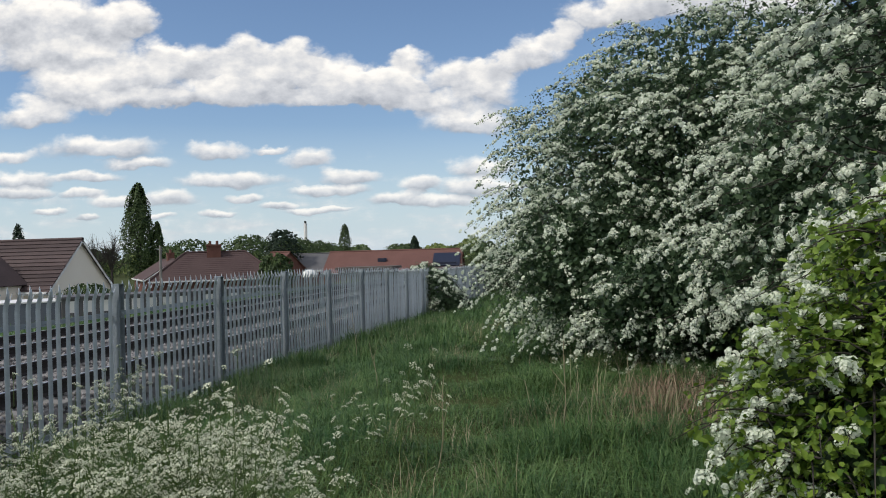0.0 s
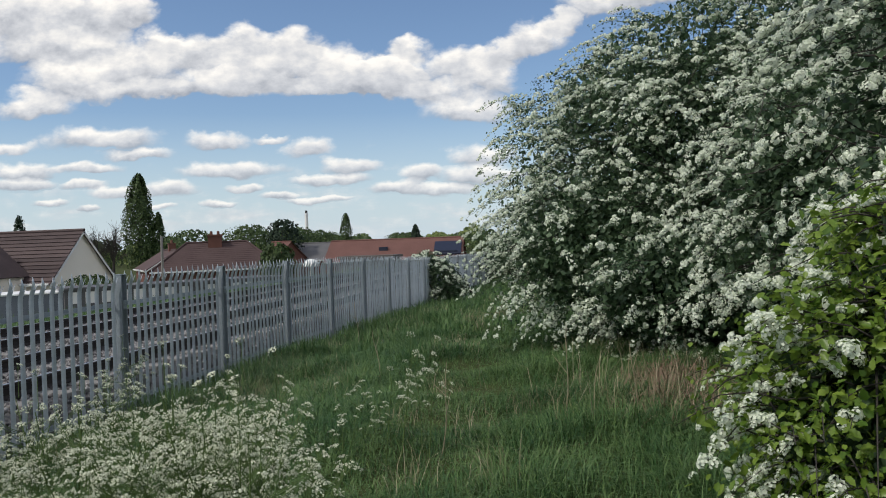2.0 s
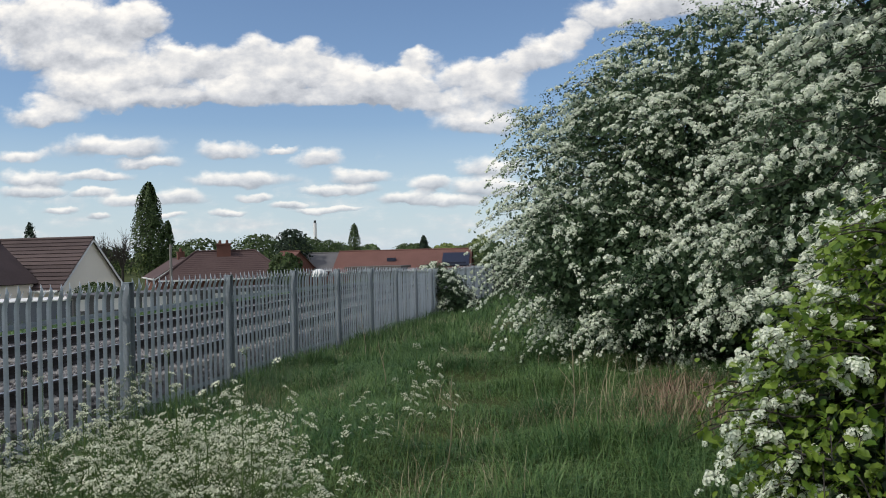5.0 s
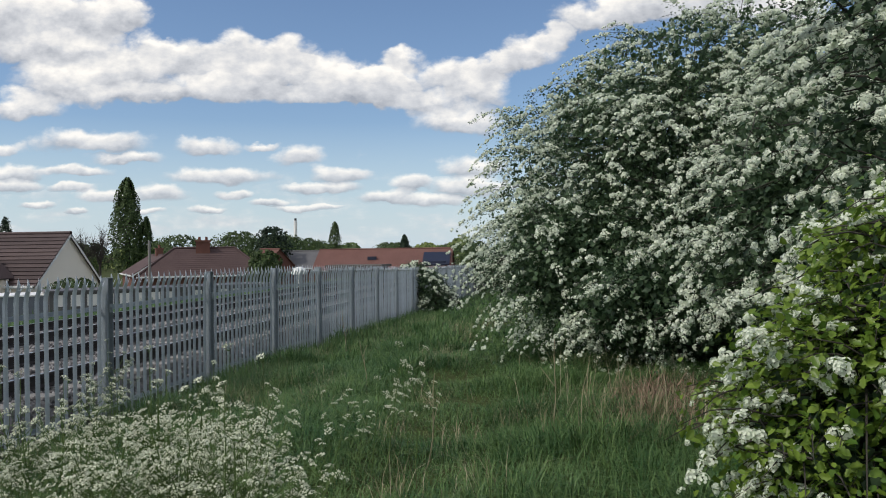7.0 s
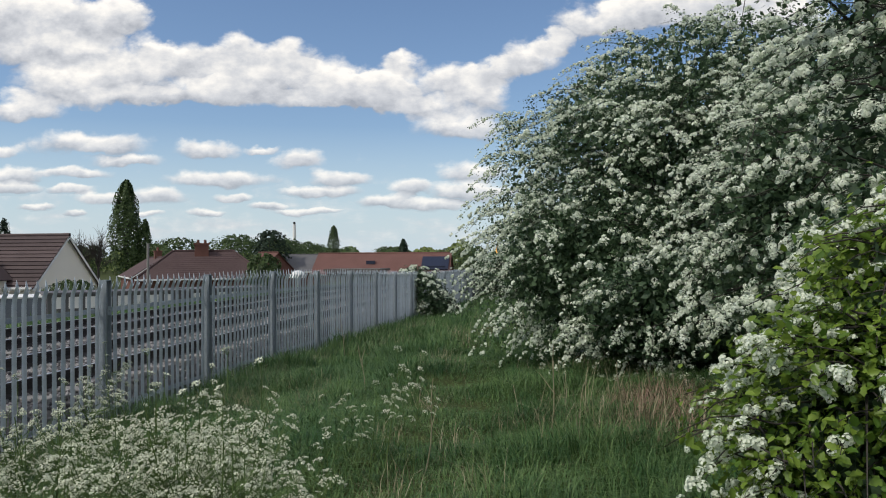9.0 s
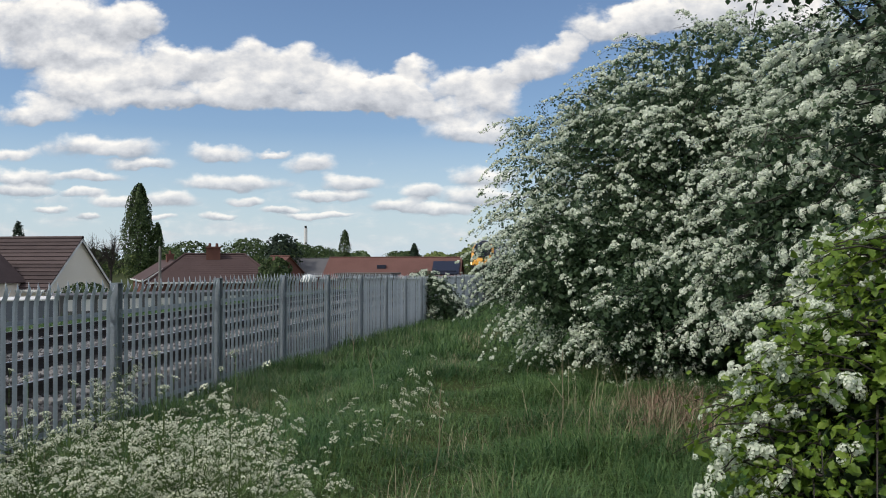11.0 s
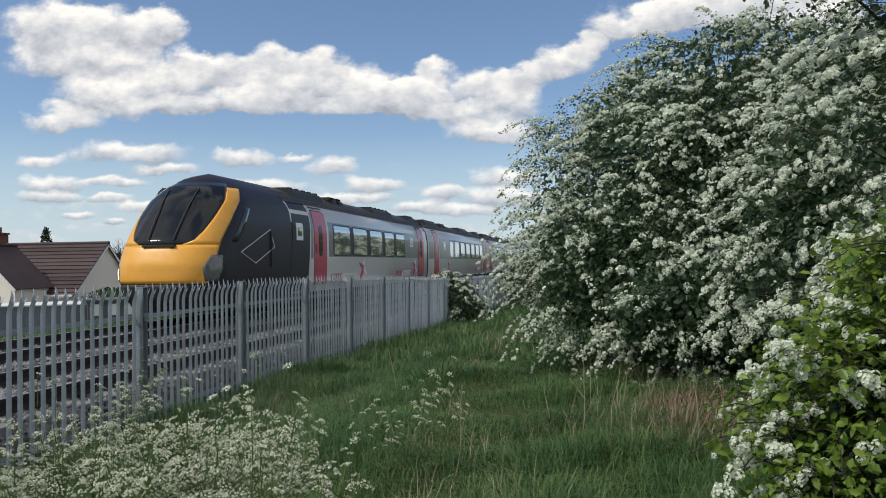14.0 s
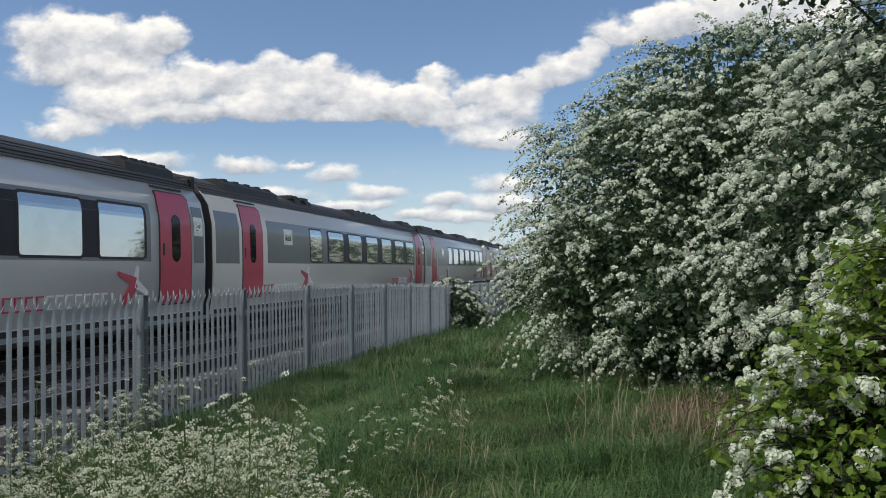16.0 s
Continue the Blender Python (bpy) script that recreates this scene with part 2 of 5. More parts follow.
M = {
    "earth": material("earth", (0.035, 0.05, 0.018), 0.95, scale=0.7, fine=14, bump=0.8, depth=0.05, second=(0.075, 0.085, 0.03), spec=0.1),
    "grass": material("grass", (0.038, 0.105, 0.033), 0.5, scale=0.7, fine=2.2, bump=0, island=0.4, low=0.34, high=0.66, second=(0.16, 0.255, 0.09), spec=0.3, through_light=0.3),
    "straw": material("straw", (0.25, 0.215, 0.13), 0.7, scale=2, fine=9, bump=0, island=0.6, second=(0.46, 0.41, 0.29), spec=0.2, through_light=0.15),
    "russet": material("russet", (0.17, 0.11, 0.08), 0.8, scale=2, fine=9, bump=0, island=0.6, second=(0.36, 0.25, 0.19), spec=0.2),
    "leaf": material("hawthorn leaf", (0.03, 0.062, 0.03), 0.45, scale=0.9, fine=4, bump=0, island=0.6, second=(0.10, 0.16, 0.08), spec=0.4, through_light=0.35),
    "leaf_bright": material("young leaf", (0.075, 0.15, 0.02), 0.4, scale=2, fine=7, bump=0, island=0.6, second=(0.20, 0.29, 0.042), spec=0.4, through_light=0.4),
    "petal": material("petal", (0.62, 0.685, 0.55), 0.6, scale=1.2, fine=8, bump=0, island=0.5, second=(0.84, 0.88, 0.76), spec=0.2, through_light=0.35),
    "umbel": material("umbel", (0.50, 0.54, 0.40), 0.6, scale=2, fine=9, bump=0, island=0.5, second=(0.82, 0.83, 0.70), spec=0.2, through_light=0.25),
    "stem": material("stem", (0.06, 0.11, 0.03), 0.6, scale=3, fine=12, bump=0, second=(0.13, 0.19, 0.06), spec=0.3),
    "bark": material("bark", (0.03, 0.027, 0.024), 0.9, scale=4, fine=30, bump=0.8, depth=0.02, second=(0.075, 0.068, 0.06), spec=0.2),
    "zinc": material("galvanised steel", (0.40, 0.45, 0.51), 0.5, 0.3, scale=1.3, fine=30, bump=0.08, second=(0.55, 0.605, 0.67), per_object=0.35),
    "zinc_dark": material("weathered galvanised steel", (0.21, 0.245, 0.275), 0.55, 0.25, scale=2.0, fine=25, bump=0.1, second=(0.31, 0.35, 0.385), per_object=0.3),
    "ballast": material("ballast", (0.085, 0.083, 0.086), 0.95, scale=1.2, fine=20, bump=1.0, depth=0.05, second=(0.17, 0.168, 0.172), spec=0.2),
    "stone": material("ballast stone", (0.075, 0.072, 0.075), 0.9, scale=2, fine=30, bump=0.3, island=0.9, second=(0.27, 0.265, 0.27), spec=0.2),
    "rail": material("rail steel", (0.018, 0.015, 0.015), 0.8, 0.2, scale=2, fine=30, bump=0.2, second=(0.04, 0.03, 0.028)),
    "railhead": material("worn rail head", (0.42, 0.42, 0.43), 0.4, 1.0, scale=2, fine=30, bump=0.02, second=(0.55, 0.55, 0.55)),
    "concrete": material("concrete", (0.17, 0.165, 0.16), 0.9, scale=2, fine=25, bump=0.3, second=(0.26, 0.25, 0.24), spec=0.2),
    "render_wall": material("cream render", (0.82, 0.76, 0.67), 0.9, scale=0.6, fine=18, bump=0.1, second=(0.88, 0.83, 0.75), spec=0.2),
    "white": material("white paint", (0.72, 0.73, 0.73), 0.5, scale=1, fine=15, bump=0.03, second=(0.82, 0.82, 0.81)),
    "roof_brown": material("brown roof tile", (0.052, 0.038, 0.039), 0.8, scale=1, fine=12, bump=0.25, second=(0.092, 0.068, 0.068), per_object=0.5, spec=0.25),
    "roof_red": material("red roof tile", (0.11, 0.055, 0.048), 0.85, scale=0.5, fine=6, bump=0.3, second=(0.17, 0.09, 0.078), per_object=0.3, spec=0.2),
    "roof_dull": material("dull roof tile", (0.062, 0.041, 0.041), 0.85, scale=0.5, fine=6, bump=0.3, second=(0.10, 0.069, 0.068), per_object=0.3, spec=0.2),
    "slate": material("slate", (0.075, 0.075, 0.08), 0.7, scale=1, fine=8, bump=0.2, second=(0.13, 0.13, 0.14)),
    "brick": material("brick", (0.11, 0.052, 0.042), 0.9, scale=1.5, fine=14, bump=0.4, second=(0.18, 0.09, 0.072), spec=0.2),
    "felt": material("roofing felt", (0.07, 0.062, 0.055), 0.9, scale=1, fine=10, bump=0.3, second=(0.12, 0.10, 0.09)),
    "panel_blue": material("blue panel", (0.008, 0.012, 0.03), 0.5, scale=1, fine=6, bump=0.02, second=(0.015, 0.022, 0.05)),
    "metal_blue": material("blue grey sheet", (0.11, 0.13, 0.165), 0.6, scale=1, fine=10, bump=0.05, second=(0.17, 0.195, 0.235)),
    "far_leaf": material("tree leaf", (0.03, 0.055, 0.018), 0.6, scale=0.25, fine=1.2, bump=0, island=0.6, second=(0.08, 0.125, 0.04), spec=0.3, through_light=0.2),
    "pale_leaf": material("pale tree leaf", (0.10, 0.14, 0.04), 0.6, scale=0.25, fine=1.2, bump=0, island=0.6, second=(0.20, 0.25, 0.08), spec=0.3, through_light=0.2),
    "dark_leaf": material("conifer leaf", (0.012, 0.025, 0.015), 0.7, scale=0.3, fine=1.2, bump=0, island=0.6, second=(0.03, 0.05, 0.03), spec=0.2),
    "silver": material("silver grey coach paint", (0.53, 0.54, 0.535), 0.30, 0.25, scale=0.5, fine=5, bump=0, second=(0.57, 0.58, 0.575), coat=0.5),
    "midgrey": material("mid grey coach paint", (0.15, 0.155, 0.16), 0.32, 0.15, scale=0.5, fine=5, bump=0, second=(0.185, 0.19, 0.195), coat=0.3),
    "charcoal": material("charcoal coach paint", (0.016, 0.013, 0.016), 0.42, scale=0.5, fine=5, bump=0, second=(0.024, 0.019, 0.023), spec=0.25),
    "crimson": material("crimson paint", (0.42, 0.03, 0.07), 0.35, scale=0.8, fine=6, bump=0, second=(0.52, 0.045, 0.09), coat=0.3),
    "yellow": material("warning yellow paint", (0.72, 0.33, 0.035), 0.4, scale=1.5, fine=9, bump=0, second=(0.82, 0.41, 0.05), coat=0.2),
    "roof_grime": material("grimy roof paint", (0.035, 0.035, 0.037), 0.6, scale=0.8, fine=7, bump=0.1, second=(0.07, 0.069, 0.071)),
    "rubber": material("black rubber", (0.012, 0.012, 0.013), 0.6, scale=2, fine=20, bump=0.1, second=(0.025, 0.025, 0.026)),
    "under": material("underframe grime", (0.025, 0.021, 0.019), 0.8, scale=2, fine=16, bump=0.3, second=(0.06, 0.05, 0.045)),
    "logo_grey": material("pale grey lettering", (0.70, 0.71, 0.71), 0.4, scale=2, fine=9, bump=0, second=(0.78, 0.79, 0.79)),
    "tint": material("mirror-coated tinted glass", (0.50, 0.52, 0.52), 0.03, 0.8, scale=1, fine=3, bump=0, second=(0.62, 0.64, 0.64), spec=1.0, coat=1.0, per_object=0.5),
    "screen": material("windscreen glass", (0.008, 0.010, 0.012), 0.06, scale=1, fine=3, bump=0, second=(0.014, 0.017, 0.02), spec=0.35),
    "lens_grey": material("lamp lens", (0.05, 0.055, 0.055), 0.15, scale=5, fine=30, bump=0.05, second=(0.16, 0.17, 0.165), coat=0.6),
}


def glow(name, colour, strength):
    m = bpy.data.materials.new(name)
    m.use_nodes = True
    b = m.node_tree.nodes["Principled BSDF"]
    b.inputs["Base Color"].default_value = (*colour, 1)
    b.inputs["Emission Color"].default_value = (*colour, 1)
    b.inputs["Emission Strength"].default_value = strength
    return m


M["headlight"] = glow("lit headlight", (1.0, 0.72, 0.38), 3.0)


# ---- mesh helpers ----
def thing(name, m=None, **tags):
    ob = new(name)
    ob.empty_display_size = 0.2
    if m is not None:
        ob.matrix_world = m
    return tagged(ob, **tags)


def mesh_np(name, verts, faces, mats, parent=None, smooth=False, index=None):
    """A mesh object from arrays: verts (n, 3) and faces (k, 3 or 4), or a list of such face arrays."""
    verts = np.asarray(verts, dtype=np.float32).reshape(-1, 3)
    groups = [np.asarray(f, dtype=np.int32) for f in (faces if isinstance(faces, list) else [faces])]
    groups = [g for g in groups if len(g)]
    loops = np.concatenate([g.ravel() for g in groups])
    sizes = np.concatenate([np.full(len(g), g.shape[1], dtype=np.int32) for g in groups])
    starts = np.concatenate([[0], np.cumsum(sizes)[:-1]]).astype(np.int32)
    me = bpy.data.meshes.new(name)
    me.vertices.add(len(verts))
    me.vertices.foreach_set("co", verts.ravel())
    me.loops.add(len(loops))
    me.loops.foreach_set("vertex_index", loops)
    me.polygons.add(len(sizes))
    me.polygons.foreach_set("loop_start", starts)
    me.polygons.foreach_set("loop_total", sizes)
    if smooth:
        me.polygons.foreach_set("use_smooth", np.ones(len(sizes), dtype=bool))
    for m in (mats if isinstance(mats, (list, tuple)) else [mats]):
        me.materials.append(m)
    if index is not None:
        me.polygons.foreach_set("material_index", np.asarray(index, dtype=np.int32))
    me.update(calc_edges=True)
    me.validate()
    ob = new(name, me)
    if parent is not None:
        ob.parent = parent
    return ob


def part(name, bm, mat, parent=None, label="", smooth=False):
    me = bpy.data.meshes.new(name)
    bm.to_mesh(me)
    bm.free()
    me.materials.append(mat)
    if smooth:
        me.polygons.foreach_set("use_smooth", [True] * len(me.polygons))
    ob = new(name, me)
    if parent is not None:
        ob.parent = parent
    return tagged(ob, label=label)


def box(bm, x0, x1, y0, y1, z0, z1, bevel=0.0):
    r = bmesh.ops.create_cube(bm, size=1.0, matrix=Matrix.LocRotScale(((x0 + x1) / 2, (y0 + y1) / 2, (z0 + z1) / 2), None, (x1 - x0, y1 - y0, z1 - z0)))
    if bevel:
        es = list({e for v in r["verts"] for e in v.link_edges})
        bmesh.ops.bevel(bm, geom=es, offset=bevel, segments=2, affect="EDGES", profile=0.6)
    return bm


def boxes(*rows, bevel=0.0):
    bm = bmesh.new()
    for r in rows:
        box(bm, *r, bevel=bevel)
    return bm


def prism(bm, ring, offset):
    """A solid between a ring of points and the same ring moved by offset."""
    a = [bm.verts.new(p) for p in ring]
    b = [bm.verts.new(Vector(p) + Vector(offset)) for p in ring]
    bm.faces.new(a)
    bm.faces.new(list(reversed(b)))
    for i in range(len(a)):
        j = (i + 1) % len(a)
        bm.faces.new((a[j], a[i], b[i], b[j]))
    bmesh.ops.recalc_face_normals(bm, faces=bm.faces)
    return bm


def tubes(paths, sides=6):
    """Arrays of tapered tubes: paths is a list of (points (n, 3), radii (n))."""
    V, F, base = [], [], 0
    for pts, rad in paths:
        pts, rad = np.asarray(pts, float), np.asarray(rad, float)
        n = len(pts)
        d = np.gradient(pts, axis=0)
        d /= np.linalg.norm(d, axis=1)[:, None] + 1e-9
        ref = np.where(np.abs(d[:, 2:3]) > 0.9, np.array([[1.0, 0, 0]]), np.array([[0, 0, 1.0]]))
        a = np.cross(d, ref)
        a /= np.linalg.norm(a, axis=1)[:, None] + 1e-9
        b = np.cross(d, a)
        ang = np.arange(sides) * 2 * np.pi / sides
        ring = pts[:, None] + rad[:, None, None] * (a[:, None] * np.cos(ang)[None, :, None] + b[:, None] * np.sin(ang)[None, :, None])
        V.append(ring.reshape(-1, 3))
        i, j = np.meshgrid(np.arange(n - 1), np.arange(sides), indexing="ij")
        k = (j + 1) % sides
        F.append(np.stack([base + i * sides + j, base + i * sides + k, base + (i + 1) * sides + k, base + (i + 1) * sides + j], -1).reshape(-1, 4))
        base += n * sides
    return np.concatenate(V), np.concatenate(F)


def smooth01(a, b, x):
    t = np.clip((x - a) / (b - a), 0, 1)
    return t * t * (3 - 2 * t)


# ---- the ground ----
RAIL_TOP = 0.227
FENCE_X = -5.33


def fall(y):
    """The path and the fence sink a little further on."""
    return -0.02 * np.clip(y - 14, 0, 45)


def ground_z(x, y):
    x, y = np.asarray(x, float), np.asarray(y, float)
    z = -0.40 * smooth01(-1.4, -4.9, x) + fall(y)
    lumps = 0.05 * np.sin(1.3 * x + 0.7 * y) * np.sin(0.9 * y - 0.5 * x) + 0.03 * np.sin(2.9 * x - 1.7 * y)
    z = z + lumps * smooth01(-5.2, -3.5, x) * (1 - smooth01(20, 60, np.abs(y)))
    z = np.where(x < -5.0, -0.42 + fall(y), z)
    verge = -0.25 * smooth01(-12.2, -13.4, x) - 2.6 * smooth01(-15.0, -20.5, x)
    z = np.where(x < -5.9, -0.22 + verge, z)
    return z


def build_ground():
    xs = np.concatenate([[-4000, -1500, -600, -300, -150, -90, -60, -45, -35, -28], np.arange(-24, -5.95, 0.5), [-5.9, -5.6, -5.3], np.arange(-5.0, 6.1, 0.25),
                         [7, 9, 12, 18, 30, 60, 150, 400, 1200, 4000]])
    ys = np.concatenate([[-4000, -1200, -400, -120, -50, -25, -12, -6, -3], np.arange(-1, 30, 0.25), np.arange(30, 62, 1.0), [70, 90, 120, 180, 300, 600, 1500, 4500]])
    X, Y = np.meshgrid(xs, ys, indexing="ij")
    Z = ground_z(X, Y)
    n, m = X.shape
    i, j = np.meshgrid(np.arange(n - 1), np.arange(m - 1), indexing="ij")
    F = np.stack([i * m + j, (i + 1) * m + j, (i + 1) * m + j + 1, i * m + j + 1], -1).reshape(-1, 4)
    ob = mesh_np("ground", np.stack([X, Y, Z], -1), F, M["earth"], smooth=True)
    tagged(ob, "uneven grassy earth of a lineside path", "ground", kind="structure")
    # ballast bed
    ys = np.concatenate([np.arange(-40, 80, 0.5), np.arange(80, 541, 10.0)])
    sec = [(-13.0, -0.50), (-12.5, -0.12), (-11.9, 0.03), (-10.9, 0.045), (-9.4, 0.045), (-8.5, 0.02), (-7.6, 0.045), (-6.1, 0.045), (-5.62, 0.02), (-5.42, -0.25), (-5.38, -0.8)]
    S = np.array(sec)
    r = np.random.default_rng(5)
    X = np.repeat(S[None, :, 0], len(ys), 0)
    Z = np.repeat(S[None, :, 1], len(ys), 0) + r.normal(0, 0.012, X.shape)
    Y = np.repeat(ys[:, None], len(S), 1)
    n, m = X.shape
    i, j = np.meshgrid(np.arange(n - 1), np.arange(m - 1), indexing="ij")
    F = np.stack([i * m + j, (i + 1) * m + j, (i + 1) * m + j + 1, i * m + j + 1], -1).reshape(-1, 4)
    tagged(mesh_np("ballast_bed", np.stack([X, Y, Z], -1), F, M["ballast"], smooth=True), "grey crushed stone track bed", "track bed", kind="structure")
    # loose stones
    k = 30000
    px = r.uniform(-12.4, -5.45, k)
    py = 6 + 24 * r.random(k) ** 1.3
    pz = np.interp(px, S[:, 0], S[:, 1]) + 0.012
    size = r.uniform(0.02, 0.048, k)
    octa = np.array([(1, 0, 0), (-1, 0, 0), (0, 1, 0), (0, -1, 0), (0, 0, 0.8), (0, 0, -0.8)])
    of = np.array([(0, 2, 4), (2, 1, 4), (1, 3, 4), (3, 0, 4), (2, 0, 5), (1, 2, 5), (3, 1, 5), (0, 3, 5)])
    jit = octa[None] * r.uniform(0.6, 1.25, (k, 6, 1)) + r.normal(0, 0.15, (k, 6, 3))
    V = np.stack([px, py, pz], -1)[:, None] + jit * size[:, None, None]
    F = (np.arange(k)[:, None, None] * 6 + of[None]).reshape(-1, 3)
    tagged(mesh_np("ballast_stones", V, F, M["stone"]), "loose grey crushed ballast stones between the rails", "ballast", kind="stuff")


def build_tracks():
    prof = [(-0.075, -0.16), (0.075, -0.16), (0.075, -0.145), (0.012, -0.12), (0.012, -0.045), (0.036, -0.03), (0.036, -0.004), (0.03, 0.0),
            (-0.03, 0.0), (-0.036, -0.004), (-0.036, -0.03), (-0.012, -0.045), (-0.012, -0.12), (-0.075, -0.145)]
    for cx in (-6.85, -10.13):
        track = thing("railway_track", pose(cx, 0, RAIL_TOP), label="running rails on concrete sleepers in grey ballast", category="railway track", group="railway tracks")
        for side in (-0.75, 0.75):
            bm = bmesh.new()
            prism(bm, [(side + x, -40, z) for x, z in prof], (0, 580, 0))
            rail = part("rail", bm, M["rail"], track, "rust-brown steel rail")
            part("rail_head", boxes((side - 0.024, side + 0.024, -40, 540, 0.0005, 0.003)), M["railhead"], rail, "shiny worn running surface")
        bm = bmesh.new()
        box(bm, -1.25, 1.25, -0.12, 0.12, -0.36, -0.162, bevel=0.015)
        first = part("sleeper", bm, M["concrete"], track)
        first.location = (0, 3.0, 0)
        for i in range(1, 70):
            o = first.copy()
            scene.collection.objects.link(o)
            o.location = (0, 3.0 + 0.65 * i, 0)


# ---- the palisade fence ----
def fence_top(y):
    return float(np.interp(y, [0, 14, 17, 22.5, 27.3, 35, 46, 60], [1.34, 1.34, 1.30, 1.20, 1.07, 0.97, 0.86, 0.78]))


def pale_mesh():
    """One W-section pale, its head bent out and split into three points; 1.8 m high, at its foot."""
    half, ridge = 0.033, 0.018
    cols = [(-half, 0.0), (-half * 0.55, ridge), (0, 0.004), (half * 0.55, ridge), (half, 0.0)]
    V, F = [], []
    rows = [(0.0, 0.0), (1.60, 0.0), (1.655, 0.006), (1.69, 0.016), (1.715, 0.027)]
    for z, out in rows:
        V += [(out + dx, dy, z) for dy, dx in cols]
    n = len(cols)
    for r in range(len(rows) - 1):
        for c in range(n - 1):
            a = r * n + c
            F.append((a, a + 1, a + n + 1, a + n))
    top = (len(rows) - 1) * n
    b = len(V)
    # middle spear with a waist, and a splayed point each side
    V += [(0.038, -0.016, 1.74), (0.044, 0, 1.745), (0.038, 0.016, 1.74), (0.038, -0.024, 1.775), (0.046, 0, 1.78), (0.038, 0.024, 1.775), (0.030, 0, 1.845),
          (0.056, -half * 1.3, 1.785), (0.056, half * 1.3, 1.785)]
    F += [(top + 1, top + 2, b + 1, b), (top + 2, top + 3, b + 2, b + 1), (b, b + 1, b + 4, b + 3), (b + 1, b + 2, b + 5, b + 4)]
    T = [(b + 3, b + 4, b + 6), (b + 4, b + 5, b + 6), (top, top + 1, b + 7), (top + 3, top + 4, b + 8)]
    me = bpy.data.meshes.new("pale")
    me.from_pydata(V, [], F + T)
    me.materials.append(M["zinc"])
    bm = bmesh.new()
    bm.from_mesh(me)
    bmesh.ops.recalc_face_normals(bm, faces=bm.faces)
    bmesh.ops.solidify(bm, geom=bm.faces[:], thickness=0.003)
    bm.to_mesh(me)
    bm.free()
    return me


def build_fence():
    fence = thing("palisade_fence", label="galvanised steel palisade fence with pointed pales beside the railway", category="fence")
    bay, y0 = 2.75, 8.73
    me = pale_mesh()
    r = random.Random(3)
    bm = bmesh.new()
    for a in ((-0.05, 0.05, -0.055, -0.047, -0.3, 1.80), (-0.05, 0.05, 0.047, 0.055, -0.3, 1.80), (-0.005, 0.005, -0.047, 0.047, -0.3, 1.795)):
        box(bm, *a)
    box(bm, -0.052, 0.052, -0.058, 0.058, 1.797, 1.805)
    post0 = part("post", bm, M["zinc_dark"], fence)
    first = True
    for j in range(-4, 15):
        y = y0 + bay * j
        z = fence_top(y) - 1.8
        if first:
            post = post0
        else:
            post = post0.copy()
            scene.collection.objects.link(post)
        post.location = (FENCE_X + 0.02, y, z)
        post.rotation_euler = (0, radians(r.uniform(-0.4, 0.4)), 0)
        for h in (0.28, 1.45):
            clip = part("bracket", boxes((FENCE_X + 0.07, FENCE_X + 0.082, y - 0.03, y + 0.03, z + h - 0.05, z + h + 0.05), (FENCE_X + 0.082, FENCE_X + 0.094, y - 0.012, y + 0.012, z + h - 0.012, z + h + 0.012)), M["zinc_dark"], fence)
        if j == 14:
            break
        z2 = fence_top(y + bay) - 1.8
        for h in (0.28, 1.45):
            bm = bmesh.new()
            prism(bm, [(FENCE_X - 0.055, y, z + h - 0.025), (FENCE_X - 0.012, y, z + h - 0.025), (FENCE_X - 0.012, y, z + h - 0.019), (FENCE_X - 0.049, y, z + h - 0.019), (FENCE_X - 0.049, y, z + h + 0.025), (FENCE_X - 0.055, y, z + h + 0.025)],
                  (0, bay, z2 - z))
            part("rail", bm, M["zinc_dark"], fence)
        for i in range(17):
            f = (i + 0.75) / 17.5
            o = bpy.data.objects.new("pale", me)
            scene.collection.objects.link(o)
            o.parent = fence
            o.location = (FENCE_X - 0.01 + r.uniform(-0.004, 0.004), y + bay * f, z + (z2 - z) * f + r.uniform(-0.008, 0.008))
            o.rotation_euler = (radians(r.uniform(-0.25, 0.25)), radians(r.uniform(-0.25, 0.25)), radians(r.uniform(-1.5, 1.5)))
        first = False


build_ground()
build_tracks()
build_fence()

# ---- hawthorns and plants ----
def unit(v):
    return v / (np.linalg.norm(v, axis=-1, keepdims=True) + 1e-9)


def lumpy(d, seed, k):
    """A smooth uneven factor about 0, by direction."""
    r = np.random.default_rng(seed)
    out = np.zeros(len(d))
    for f, a in ((2.2, 0.55), (4.5, 0.3), (9.0, 0.2)):
        w = r.normal(0, f, (4, 3))
        ph = r.uniform(0, 6.28, 4)
        out += a * np.sin(d @ w.T + ph).mean(1)
    return out * k


def patches(p, scale, seed):
    """A smooth uneven field through space, about -1 to 1."""
    r = np.random.default_rng(seed)
    out = np.zeros(len(p))
    for f, a in ((1.0, 0.6), (2.1, 0.4)):
        w = unit(r.normal(0, 1, (6, 3))) * f / scale * 3.0
        out += a * np.sin(p @ w.T + r.uniform(0, 6.28, 6)).sum(1) / 2.4
    return out


